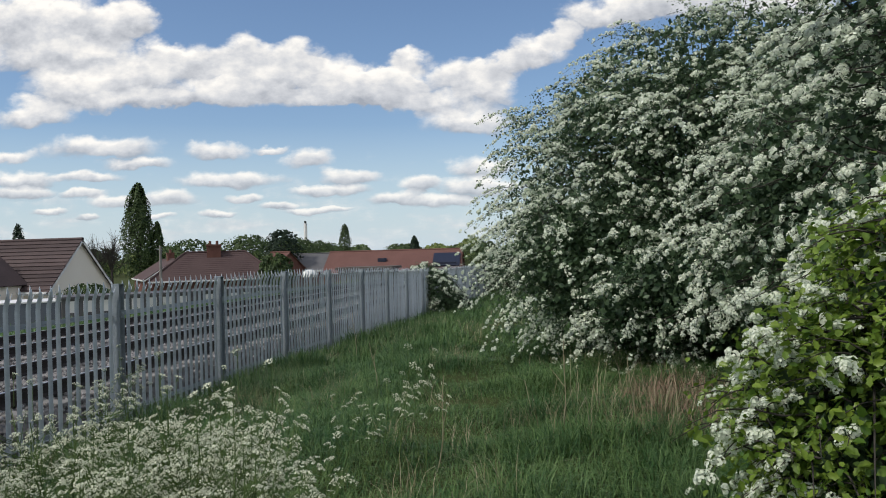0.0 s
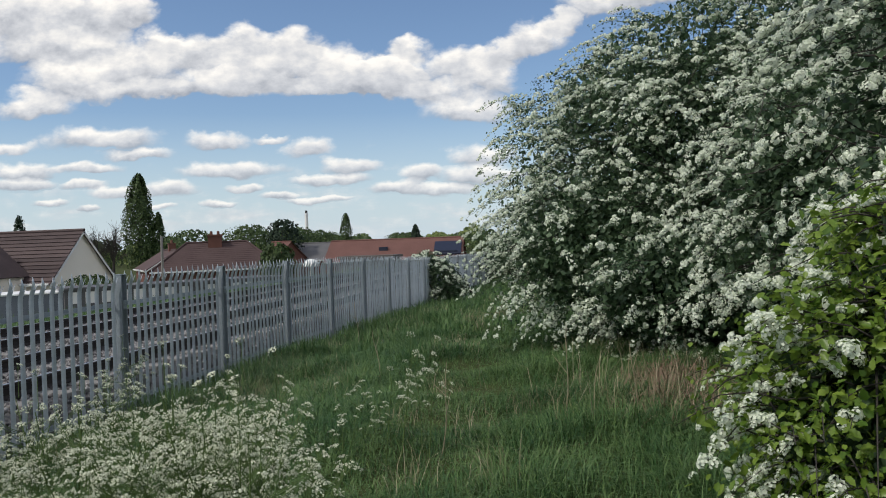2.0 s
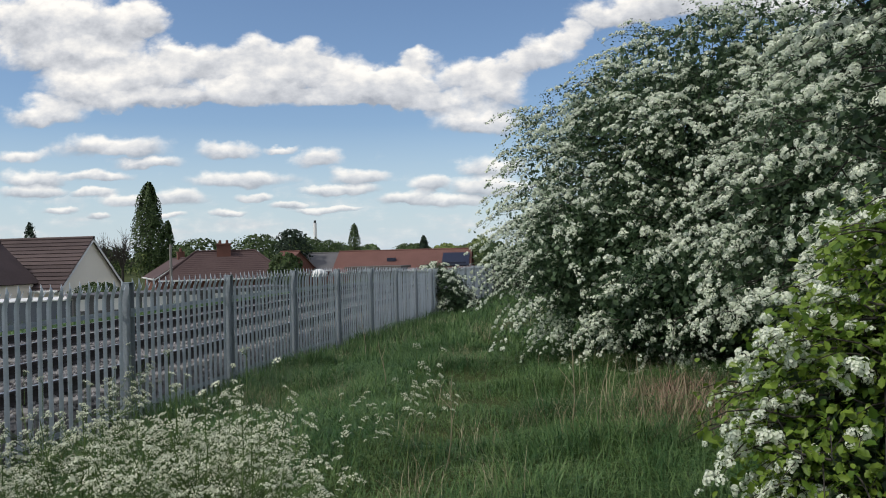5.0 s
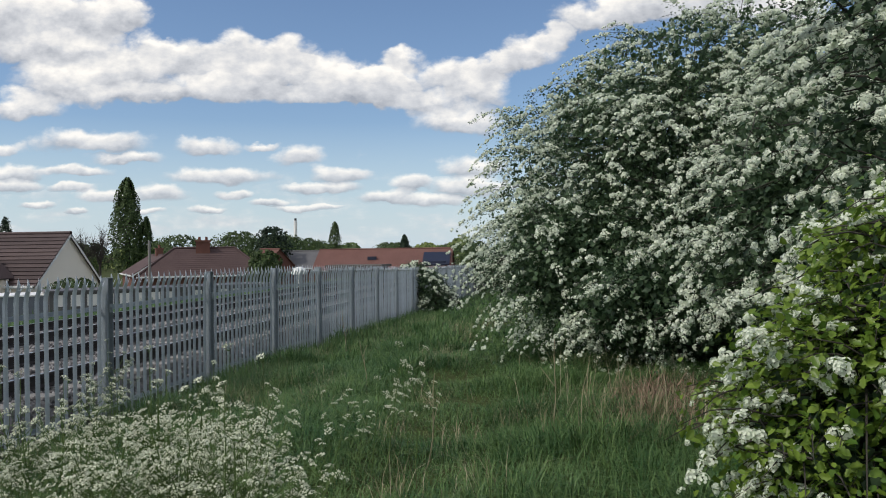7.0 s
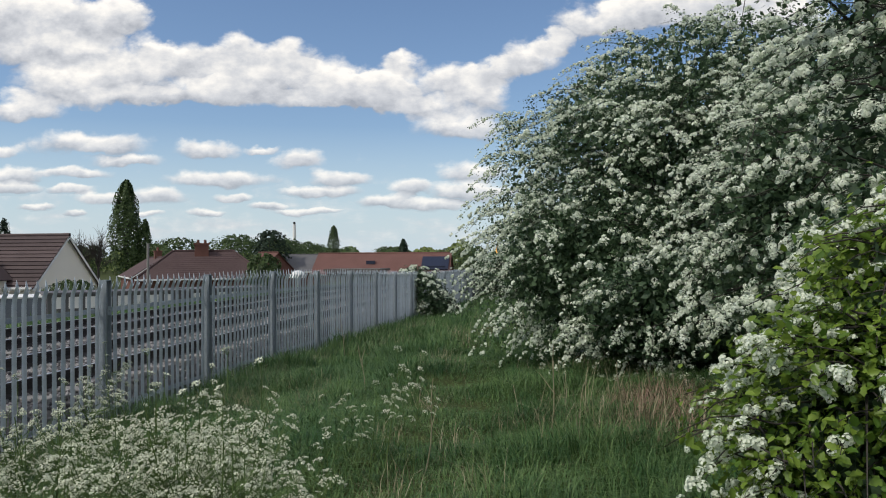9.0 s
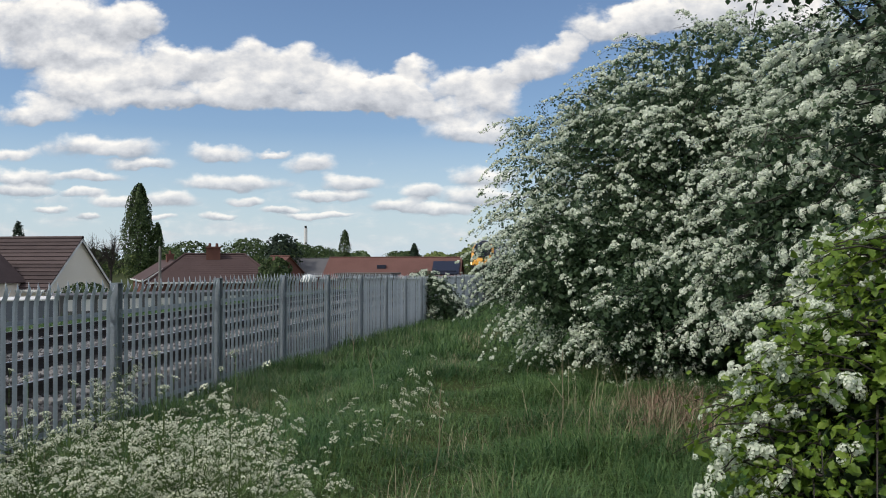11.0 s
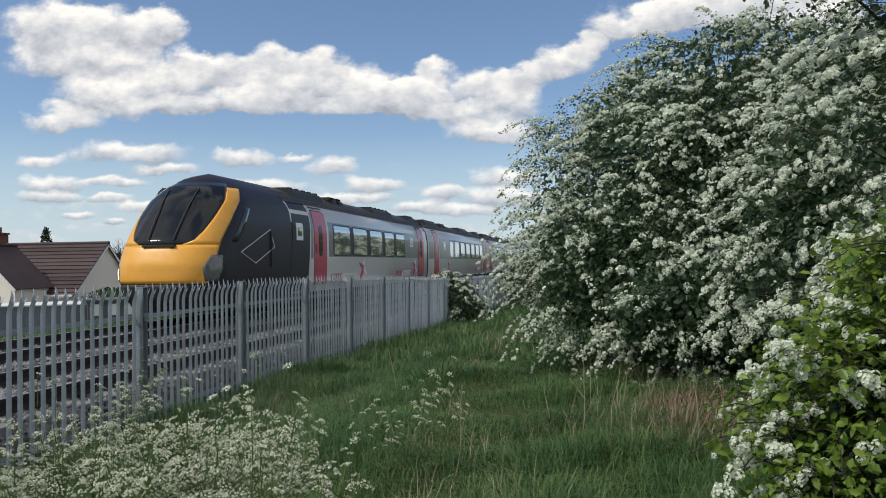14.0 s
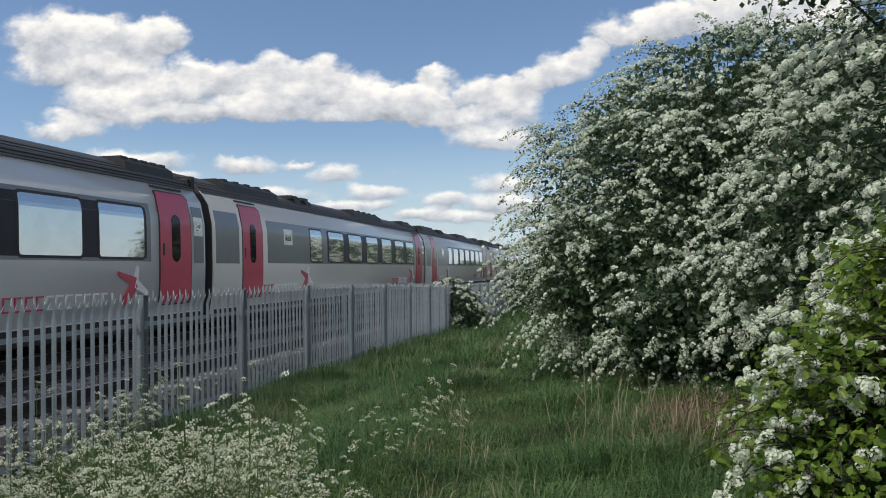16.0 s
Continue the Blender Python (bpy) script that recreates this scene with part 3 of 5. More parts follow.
def crown_sprays(r, blobs, count, length, seed, floor=0.15, lump=0.32, depth=0.35, gaps=0.9):
    """Sprays that end round the outside of a union of ellipsoids: starts, directions, lengths."""
    P, D, Ls = [], [], []
    sizes = np.array([(b[1][0] * b[1][2] + b[1][1] * b[1][2]) * (b[2] if len(b) > 2 else 1) for b in blobs])
    for i, (c, rad) in enumerate([b[:2] for b in blobs]):
        n = int(count * sizes[i] / sizes.sum())
        d = unit(r.normal(0, 1, (n, 3)))
        s = (0.93 - depth * r.random(n) ** 1.4) * (1 + lumpy(d, seed + i, lump))
        p = np.array(c) + d * s[:, None] * np.array(rad)
        keep = p[:, 2] > ground_z(p[:, 0], p[:, 1]) + floor
        for k, (c2, rad2) in enumerate([b[:2] for b in blobs]):
            if k != i:
                keep &= (((p - np.array(c2)) / np.array(rad2)) ** 2).sum(1) > 0.42
        keep &= patches(p, gaps, seed + 50) > -0.75
        p, d = p[keep], d[keep]
        low = np.clip((np.array(c)[2] - p[:, 2]) / rad[2], 0, 1)
        out = unit(d * np.array([0.8, 0.8, 0.35]) + r.normal(0, 0.5, p.shape) * np.array([1, 1, 0.4]) + np.array([0, 0, 0.12]) - low[:, None] * np.array([0, 0, 0.3]))
        P.append(p), D.append(out), Ls.append(length * min(1.0, 1.5 * max(rad)) * r.uniform(0.5, 1.25, len(p)))
    return np.concatenate(P), np.concatenate(D), np.concatenate(Ls)


def along(p, d, l, t, droop):
    q = p + d * (l * t)[:, None]
    q[:, 2] -= droop * l * t * t
    return q


def frames_of(n, r):
    """Two axes across each normal, turned at random."""
    a = unit(np.cross(n, r.normal(0, 1, n.shape)))
    return a, np.cross(n, a)


def leaf_mesh(pos, nrm, size, r, lobed=False):
    a, b = frames_of(nrm, r)
    s = size[:, None]
    if not lobed:
        V = np.stack([pos - a * s * 0.5, pos + b * s * 0.36 + nrm * s * 0.1, pos + a * s * 0.55, pos - b * s * 0.36 + nrm * s * 0.1], 1)
        base = np.arange(len(pos))[:, None] * 4
        F = np.concatenate([base + np.array([[0, 1, 2]]), base + np.array([[0, 2, 3]])])
        return V.reshape(-1, 3), F
    shape = [(-0.5, 0, 0), (-0.10, 0.30, 0.10), (0.08, 0.25, 0.07), (0.26, 0.36, 0.10), (0.36, 0.21, 0.05), (0.56, 0, -0.06), (0.36, -0.21, 0.05), (0.26, -0.36, 0.10), (0.08, -0.25, 0.07), (-0.10, -0.30, 0.10)]
    V = np.stack([pos + a * s * x + b * s * y + nrm * s * z for x, y, z in shape], 1)
    base = np.arange(len(pos))[:, None] * 10
    F = np.concatenate([base + np.array([t]) for t in [(0, 2, 1), (2, 4, 3), (0, 4, 2), (0, 5, 4), (0, 6, 5), (0, 8, 6), (6, 8, 7), (0, 9, 8)]])
    return V.reshape(-1, 3), F


def flower_mesh(pos, nrm, size, r, sides=4):
    """Small cupped flowers."""
    a, b = frames_of(nrm, r)
    s = size[:, None]
    if sides == 4:
        V = np.stack([pos + a * s * 0.55, pos + b * s * 0.55, pos - a * s * 0.55, pos - b * s * 0.55], 1)
        return V.reshape(-1, 3), np.arange(len(pos) * 4).reshape(-1, 4)
    ang = np.arange(sides) * 2 * np.pi / sides
    ring = pos[:, None] + s[:, None] * 0.55 * (a[:, None] * np.cos(ang)[None, :, None] + b[:, None] * np.sin(ang)[None, :, None]) + nrm[:, None] * s[:, None] * 0.15
    V = np.concatenate([pos[:, None], ring], 1)
    base = np.arange(len(pos))[:, None] * (sides + 1)
    F = np.concatenate([base + np.array([[0, 1 + k, 1 + (k + 1) % sides]]) for k in range(sides)])
    return V.reshape(-1, 3), F


def hawthorn(name, label, foot, blobs, sprays, length, leaf, leaves, corymb, florets, seed, leaf_mat="leaf", stems=5, lobed=False, sides=4, droop=0.5, limbs=60, category="tree", bloom=None, depth=0.35, lump=0.32, inside=0, blooming=0.7, across=2, fringe=0.0):
    """Blossoming hawthorn: flat sprays, each carrying rows of domed flower clusters over dark leaves."""
    r = np.random.default_rng(seed)
    tree = thing(name, pose(*foot), label=label, category=category)
    inv = np.array(foot)
    p, d, l = crown_sprays(r, blobs, sprays, length, seed, depth=depth, lump=lump)
    if fringe:
        k = r.random(len(p)) < fringe
        l[k] *= 1.7
    outward = unit(p - np.mean([b[0] for b in blobs], 0) + r.normal(0, 0.25, p.shape))
    # leaves under and between the flowers
    i = np.repeat(np.arange(len(p)), leaves)
    t = r.uniform(-0.2, 1.0, len(i))
    q = along(p[i], d[i], l[i], t, droop) + r.normal(0, leaf * 1.3, (len(i), 3)) - np.array([0, 0, leaf * 0.2]) - outward[i] * leaf * 0.7
    n = unit(d[i] * 0.5 + r.normal(0, 0.5, q.shape) + np.array([0, 0, 0.6]))
    q[:, 2] = np.maximum(q[:, 2], ground_z(q[:, 0], q[:, 1]) + 0.03)
    V, F = leaf_mesh(q - inv, n, leaf * r.uniform(0.6, 1.25, len(q)), r, lobed)
    tagged(mesh_np("leaves", V, F, M[leaf_mat], tree), kind="stuff")
    # the dense inside of the crown
    if inside:
        i = r.integers(0, len(blobs), inside)
        e = unit(r.normal(0, 1, (inside, 3)))
        q = np.array([b[0] for b in blobs])[i] + e * np.array([b[1] for b in blobs])[i] * r.uniform(0.4, 0.9, inside)[:, None]
        q = q[q[:, 2] > ground_z(q[:, 0], q[:, 1]) + 0.2]
        V, F = leaf_mesh(q - inv, unit(r.normal(0, 1, q.shape)), leaf * r.uniform(1.5, 2.6, len(q)), r)
        tagged(mesh_np("inner_leaves", V, F, M["leaf"], tree), kind="stuff")
    # flower clusters, shoulder to shoulder along the upper side of the sprays
    w = np.clip(blooming + 0.38 * patches(p, 0.7, seed + 90), 0.08, 1.0)
    if bloom is not None:
        w = w * bloom(p)
    flowering = np.nonzero(r.random(len(p)) < w)[0]
    steps = np.maximum(2, (l[flowering] * 0.85 / (corymb * 0.85)).astype(int)) * across
    i = np.repeat(flowering, steps)
    t = r.uniform(0.12, 1.02, len(i))
    i, t = i[r.random(len(i)) < 0.85], t[: len(i)]
    t = t[: len(i)]
    across_dir = unit(np.cross(d[i], np.array([0, 0, 1.0])))
    off = r.uniform(-0.5, 0.5, len(i)) * corymb * across * 1.15 * (1.1 - 0.5 * t)
    q = along(p[i], d[i], l[i], t, droop) + across_dir * off[:, None] + r.normal(0, corymb * 0.16, (len(i), 3))
    q[:, 2] += corymb * 0.3 - 0.5 * np.abs(off)
    q += outward[i] * corymb * 0.5
    axis = unit(np.array([0, 0, 0.55]) + outward[i] * 0.55 + d[i] * 0.2 + across_dir * (off / corymb * 0.25)[:, None] + r.normal(0, 0.22, q.shape))
    R = corymb * 0.5 * r.uniform(0.6, 1.2, len(q))
    fa, fb = frames_of(axis, r)
    V, N = [], []
    for k in range(florets):
        c = 1 - 1.12 * (k + 0.5) / florets
        sn, ph = math.sqrt(max(0.0, 1 - c * c)), 2.39996 * k
        e = fa * (sn * math.cos(ph)) + fb * (sn * math.sin(ph)) + axis * c
        V.append(q + e * R[:, None] * r.uniform(0.8, 1.15, (len(q), 1)) - axis * (R * 0.2 * c)[:, None])
        N.append(unit(e + r.normal(0, 0.22, e.shape)))
    fp, fn = np.concatenate(V), np.concatenate(N)
    fs = np.tile(R, florets) * math.sqrt(9.5 / florets) * r.uniform(0.75, 1.1, len(fp))
    fp[:, 2] = np.maximum(fp[:, 2], ground_z(fp[:, 0], fp[:, 1]) + 0.03)
    V, F = flower_mesh(fp - inv, fn, fs, r, sides)
    tagged(mesh_np("blossom", V, F, M["petal"], tree, smooth=sides > 4), "domed clusters of small white flowers", kind="stuff")
    # twigs
    k = r.permutation(len(p))[: min(len(p), 1400)]
    ts = np.linspace(-0.6, 1.0, 5)
    V, F = tubes([(np.array([p[a] + d[a] * l[a] * s - np.array([0, 0, droop * l[a] * s * abs(s)]) for s in ts]) - inv, np.linspace(0.006, 0.0015, 5)) for a in k], 3)
    tagged(mesh_np("branchwork", V, F, M["bark"], tree), kind="stuff")
    # stems and limbs
    heads = []
    for s in range(stems):
        top = np.array(blobs[s % len(blobs)][0]) + r.normal(0, 0.35, 3) * np.array([1, 1, 0.5])
        a = np.array(foot) + np.array([*r.normal(0, 0.12, 2), -0.1])
        m1 = a * 0.55 + top * 0.45 + r.normal(0, 0.15, 3)
        pts = [(1 - u) ** 2 * a + 2 * u * (1 - u) * m1 + u * u * top - inv for u in np.linspace(0, 1, 9)]
        h = float(np.linalg.norm(top - a))
        V, F = tubes([(pts, np.linspace(0.03 * h, 0.012 * h, 9))], 9)
        mesh_np("trunk", V, F, M["bark"], tree, smooth=True)
        heads.append((a, m1, top))
    for a in r.permutation(len(p))[:limbs]:
        s = heads[r.integers(len(heads))]
        u = r.uniform(0.25, 0.95)
        st = (1 - u) ** 2 * s[0] + 2 * u * (1 - u) * s[1] + u * u * s[2]
        e = p[a]
        m1 = (st + e) / 2 + np.array([0, 0, 0.25 * np.linalg.norm(e - st)]) + r.normal(0, 0.08, 3)
        pts = [(1 - w_) ** 2 * st + 2 * w_ * (1 - w_) * m1 + w_ * w_ * e - inv for w_ in np.linspace(0, 1, 7)]
        V, F = tubes([(pts, np.linspace(0.018, 0.005, 7))], 5)
        mesh_np("limb", V, F, M["bark"], tree, smooth=True)
    return tree


def build_hedge():
    hawthorn("hawthorn_tree", "large spreading hawthorn covered in white blossom, sweeping to the grass", (2.2, 13.2, -0.05),
             [((1.72, 13.0, 2.3), (3.0, 2.6, 2.3)), ((2.55, 13.3, 3.55), (3.0, 2.2, 1.95)), ((0.75, 11.8, 1.45), (1.85, 1.7, 1.15)), ((3.9, 12.4, 2.6), (2.6, 2.3, 2.4)),
              ((1.6, 10.3, 0.95), (1.6, 1.2, 0.8))],
             4600, 0.62, 0.044, 38, 0.050, 4, 11, stems=6, limbs=70, lump=0.24, droop=0.55, depth=0.3, inside=70000, blooming=0.82, across=2, fringe=0.06)
    hawthorn("hawthorn_tree", "mature hawthorn in full white blossom growing out over the path", (3.6, 8.6, 0.0),
             [((3.2, 8.3, 2.15), (1.9, 1.8, 1.9)), ((4.6, 9.0, 2.9), (1.8, 1.9, 1.8)), ((2.35, 7.6, 1.75), (1.25, 1.3, 1.5))],
             1450, 0.55, 0.038, 40, 0.053, 9, 23, stems=5, limbs=50, lump=0.26, droop=0.5, depth=0.32, inside=22000, blooming=0.85, across=2)
    hawthorn("hawthorn_tree", "hawthorn with flat sprays of creamy white blossom overhanging the path", (3.0, 5.2, 0.0),
             [((2.45, 4.8, 2.4), (1.25, 1.2, 1.3)), ((3.1, 5.3, 3.6), (1.4, 1.3, 1.2)), ((2.0, 4.35, 1.55), (0.8, 0.8, 0.75)), ((1.15, 4.4, 3.16), (0.32, 0.26, 0.10), 7)],
             850, 0.42, 0.036, 46, 0.056, 22, 37, stems=1, limbs=10, droop=0.5, inside=10000, blooming=0.95, depth=0.3, bloom=lambda p: np.where((p[:, 0] < 1.6) & (p[:, 2] > 2.8), 0.1, 1.0))
    hawthorn("hawthorn_bush", "low hawthorn bush with fresh yellow-green lobed leaves and white flower clusters", (1.5, 3.35, 0.0),
             [((1.36, 3.2, 0.85), (0.74, 0.6, 0.68)), ((1.62, 3.2, 1.42), (0.68, 0.55, 0.50))],
             1250, 0.25, 0.038, 24, 0.036, 16, 51, "leaf_bright", stems=4, lobed=True, limbs=12, category="bush", sides=5, inside=6000, blooming=0.8, bloom=lambda p: np.where((p[:, 0] < 0.92) & (p[:, 2] > 0.5), 1.0, 0.18))
    hawthorn("hawthorn_bush", "small blossoming hawthorn bush grown through the fence", (-4.75, 29.2, -0.75),
             [((-4.85, 29.2, 0.3), (0.55, 0.8, 0.75)), ((-4.55, 29.0, -0.2), (0.6, 0.7, 0.5)), ((-5.6, 29.6, 0.85), (0.6, 0.6, 0.4))],
             330, 0.35, 0.06, 26, 0.085, 5, 61, stems=3, limbs=16, category="bush", inside=1500, blooming=0.55)
    hawthorn("hawthorn_tree", "distant hawthorn in blossom leaning over the fence", (-3.2, 44.0, -1.0),
             [((-3.4, 44.0, 0.8), (1.6, 1.6, 1.1)), ((-2.0, 43.0, 1.0), (1.6, 1.6, 1.4))],
             420, 0.6, 0.08, 22, 0.11, 5, 67, stems=3, limbs=16, inside=2500)
    for k, (x, y) in enumerate(((4.6, 40.5), (4.2, 48.0), (4.6, 57.0), (4.1, 66.0), (4.6, 76.0), (4.2, 87.0), (4.5, 99.0))):
        hawthorn("hawthorn_tree", "blossoming hawthorn further along the overgrown hedge", (x, y, -0.3),
                 [((x, y, 2.0), (2.7, 3.2, 2.2)), ((x + 0.3, y, 3.6), (2.2, 2.6, 1.6))], 420, 0.8, 0.14, 16, 0.16, 4, 80 + k, stems=3, limbs=12, inside=2500)


def blades(r, x, y, h, w, lean, mat, name, label, category, bend=0.5):
    n = len(x)
    z = ground_z(x, y) - 0.02
    a = r.uniform(0, 6.283, n)
    out = np.stack([np.cos(a), np.sin(a), np.zeros(n)], -1)
    side = np.stack([-np.sin(a), np.cos(a), np.zeros(n)], -1) * w[:, None] * 0.5
    base = np.stack([x, y, z], -1)
    mid = base + out * (lean * h * 0.35)[:, None] + np.array([0, 0, 1]) * (h * 0.6)[:, None]
    tip = base + out * (lean * h)[:, None] + np.array([0, 0, 1]) * (h * (1 - bend * lean * 0.5))[:, None]
    V = np.stack([base - side, base + side, mid + side * 0.75, mid - side * 0.75, tip], 1).reshape(-1, 3)
    k = np.arange(n)[:, None] * 5
    F = [k + np.array([[0, 1, 2, 3]]), k + np.array([[3, 2, 4]])]
    return tagged(mesh_np(name, V, F, mat), label, category, kind="stuff")


def tuft_height(x, y):
    """Taller tussocks by the fence and off the trodden line."""
    path = np.exp(-((x - (-0.9 - 0.035 * y)) / 0.7) ** 2)
    clump = patches(np.stack([x, y, 0 * x], -1), 0.7, 7)
    t = 0.5 + 0.45 * clump + 0.2 * np.sin(2.1 * x + 1.1 * y + 1.3 * np.sin(0.8 * y)) * np.sin(1.7 * y - 1.4 * x)
    return np.clip(0.10 + 0.24 * t + 0.10 * smooth01(-3.2, -5.0, x), 0.07, 0.5) * (1 - 0.5 * path)


def build_grass():
    r = np.random.default_rng(9)
    n = 145000
    y = 2.2 + 11.5 * r.random(n) ** 1.1
    x = r.uniform(-5.25, 3.0, n)
    h = tuft_height(x, y) * r.uniform(0.5, 1.25, n)
    blades(r, x, y, h, r.uniform(0.005, 0.009, n), r.uniform(0.4, 1.8, n), M["grass"], "grass", "long green grass of the lineside path", "grass")
    n = 70000
    y = 13 + 45 * r.random(n) ** 1.5
    x = r.uniform(-5.25, 2.5, n)
    h = tuft_height(x, y) * r.uniform(0.6, 1.3, n)
    blades(r, x, y, h, r.uniform(0.011, 0.02, n), r.uniform(0.1, 0.9, n), M["grass"], "grass", "green grass further along the path", "grass")
    n = 18000
    x, y = r.uniform(-5.2, 5.5, n), r.uniform(-9, 2.2, n)
    far = r.random(n) < 0.35
    x[far], y[far] = r.uniform(3.0, 8.0, far.sum()), r.uniform(2.2, 30, far.sum())
    blades(r, x, y, tuft_height(x, y) * r.uniform(0.6, 1.3, n), r.uniform(0.012, 0.022, n), r.uniform(0.4, 1.6, n), M["grass"], "grass", "rough green grass under and beside the hedge", "grass")
    # bleached grass in tufts along the fence and through the sward
    cx, cy = r.uniform(-5.2, 0.6, 150), 5 + 19 * r.random(150)
    cx[:80] = r.uniform(-5.2, -3.8, 80)
    cy[:40] = r.uniform(8.0, 15.0, 40)
    m = 5200
    i = r.integers(0, 150, m)
    x, y = cx[i] + r.normal(0, 0.12, m), cy[i] + r.normal(0, 0.14, m)
    x = np.maximum(x, -5.25)
    blades(r, x, y, r.uniform(0.15, 0.42, m), r.uniform(0.0025, 0.0045, m), r.uniform(0.3, 1.4, m), M["straw"], "dry_grass", "bleached dry grass among the green", "grass")
    # dead stalks under the hawthorns
    n = 210
    x, y = r.normal(0.45, 0.5, n), r.uniform(6.4, 8.8, n)
    blades(r, x, y, r.uniform(0.25, 0.8, n), r.uniform(0.003, 0.006, n), r.uniform(0.1, 1.3, n), M["straw"], "dead_stalks", "pale dead stalks below the hawthorn", "dry stalks", bend=0.9)
    n = 1500
    x, y = r.normal(1.0, 0.45, n), r.uniform(6.6, 9.0, n)
    blades(r, x, y, r.uniform(0.10, 0.5, n) * np.exp(-((x - 1.05) / 0.9) ** 2), r.uniform(0.003, 0.006, n), r.uniform(0.3, 2.4, n), M["russet"], "dead_bracken", "russet dead undergrowth below the hawthorn", "undergrowth", bend=0.9)
    # low green herbs near the fence on the far verge
    n = 26000
    x, y = r.uniform(-16.5, -12.3, n), 8 + 55 * r.random(n)
    blades(r, x, y, r.uniform(0.25, 0.75, n) * (0.5 + 0.5 * r.random(n)), r.uniform(0.02, 0.04, n), r.uniform(0.2, 0.9, n), M["grass"], "verge_weeds", "rough weeds on the far verge", "weeds")


def parsley_mesh(seed, height, umbels):
    """Arrays for one cow parsley plant: green parts, and umbels made of small domed umbellets."""
    r = np.random.default_rng(seed)
    paths, up, un, us = [], [], [], []
    lean = r.normal(0, 0.09, 2)
    top = np.array([lean[0] * height * 2, lean[1] * height * 2, height])
    stem = [top * u + np.array([*(lean * u * u * 0.3), 0]) for u in np.linspace(0, 1, 6)]
    paths.append((stem, np.linspace(0.006, 0.003, 6)))
    for k in range(umbels):
        u = r.uniform(0.4, 0.92) if k else 1.0
        st = top * u
        a = r.uniform(0, 6.283)
        reach = height * r.uniform(0.08, 0.26) * min(1, k)
        e = st + np.array([np.cos(a) * reach, np.sin(a) * reach, height * r.uniform(0.04, 0.22)])
        m1 = (st + e) / 2 + np.array([np.cos(a), np.sin(a), -0.4]) * reach * 0.25
        paths.append(([(1 - w) ** 2 * st + 2 * w * (1 - w) * m1 + w * w * e for w in np.linspace(0, 1, 4)], np.linspace(0.0028, 0.0014, 4)))
        axis = unit(np.array([np.cos(a) * 0.45, np.sin(a) * 0.45, 1.0]) + r.normal(0, 0.3, 3))
        rays = r.integers(8, 13)
        wide = r.uniform(0.024, 0.038)
        fa, fb = frames_of(axis[None], r)
        for q in range(rays):
            rr = wide * math.sqrt((q + 0.4) / rays) * r.uniform(0.85, 1.15)
            b = 2.39996 * q + r.uniform(-0.3, 0.3)
            c = e + (fa[0] * np.cos(b) + fb[0] * np.sin(b)) * rr + axis * (0.034 - 11.0 * rr * rr)
            paths.append(([e, c], np.array([0.0008, 0.0006])))
            m = 6
            off = unit(r.normal(0, 1, (m, 3)) + axis * 0.9)
            up.append(c + off * r.uniform(0.004, 0.0075)), un.append(unit(off + axis * 0.3)), us.append(r.uniform(0.006, 0.0095, m))
    # feathery leaves low on the stem
    lp, ln, ls = [], [], []
    for k in range(6):
        u = r.uniform(0.05, 0.5)
        st = top * u
        a = r.uniform(0, 6.283)
        reach = height * r.uniform(0.2, 0.4)
        e = st + np.array([np.cos(a) * reach, np.sin(a) * reach, r.uniform(0.0, 0.12)])
        paths.append((np.linspace(st, e, 3), np.linspace(0.002, 0.001, 3)))
        t = r.uniform(0.3, 1.05, 26)
        spread = r.normal(0, 0.035, (26, 3)) * np.array([1, 1, 0.4])
        lp.append(st + (e - st) * t[:, None] + spread), ln.append(unit(r.normal(0, 0.4, (26, 3)) + np.array([0, 0, 1]))), ls.append(r.uniform(0.010, 0.02, 26))
    V1, F1 = tubes(paths, 3)
    V2, F2 = leaf_mesh(np.concatenate(lp), np.concatenate(ln), np.concatenate(ls), r)
    V3, F3 = flower_mesh(np.concatenate(up), np.concatenate(un), np.concatenate(us), r, 4)
    return (V1, F1), (V2, F2), (V3, F3)


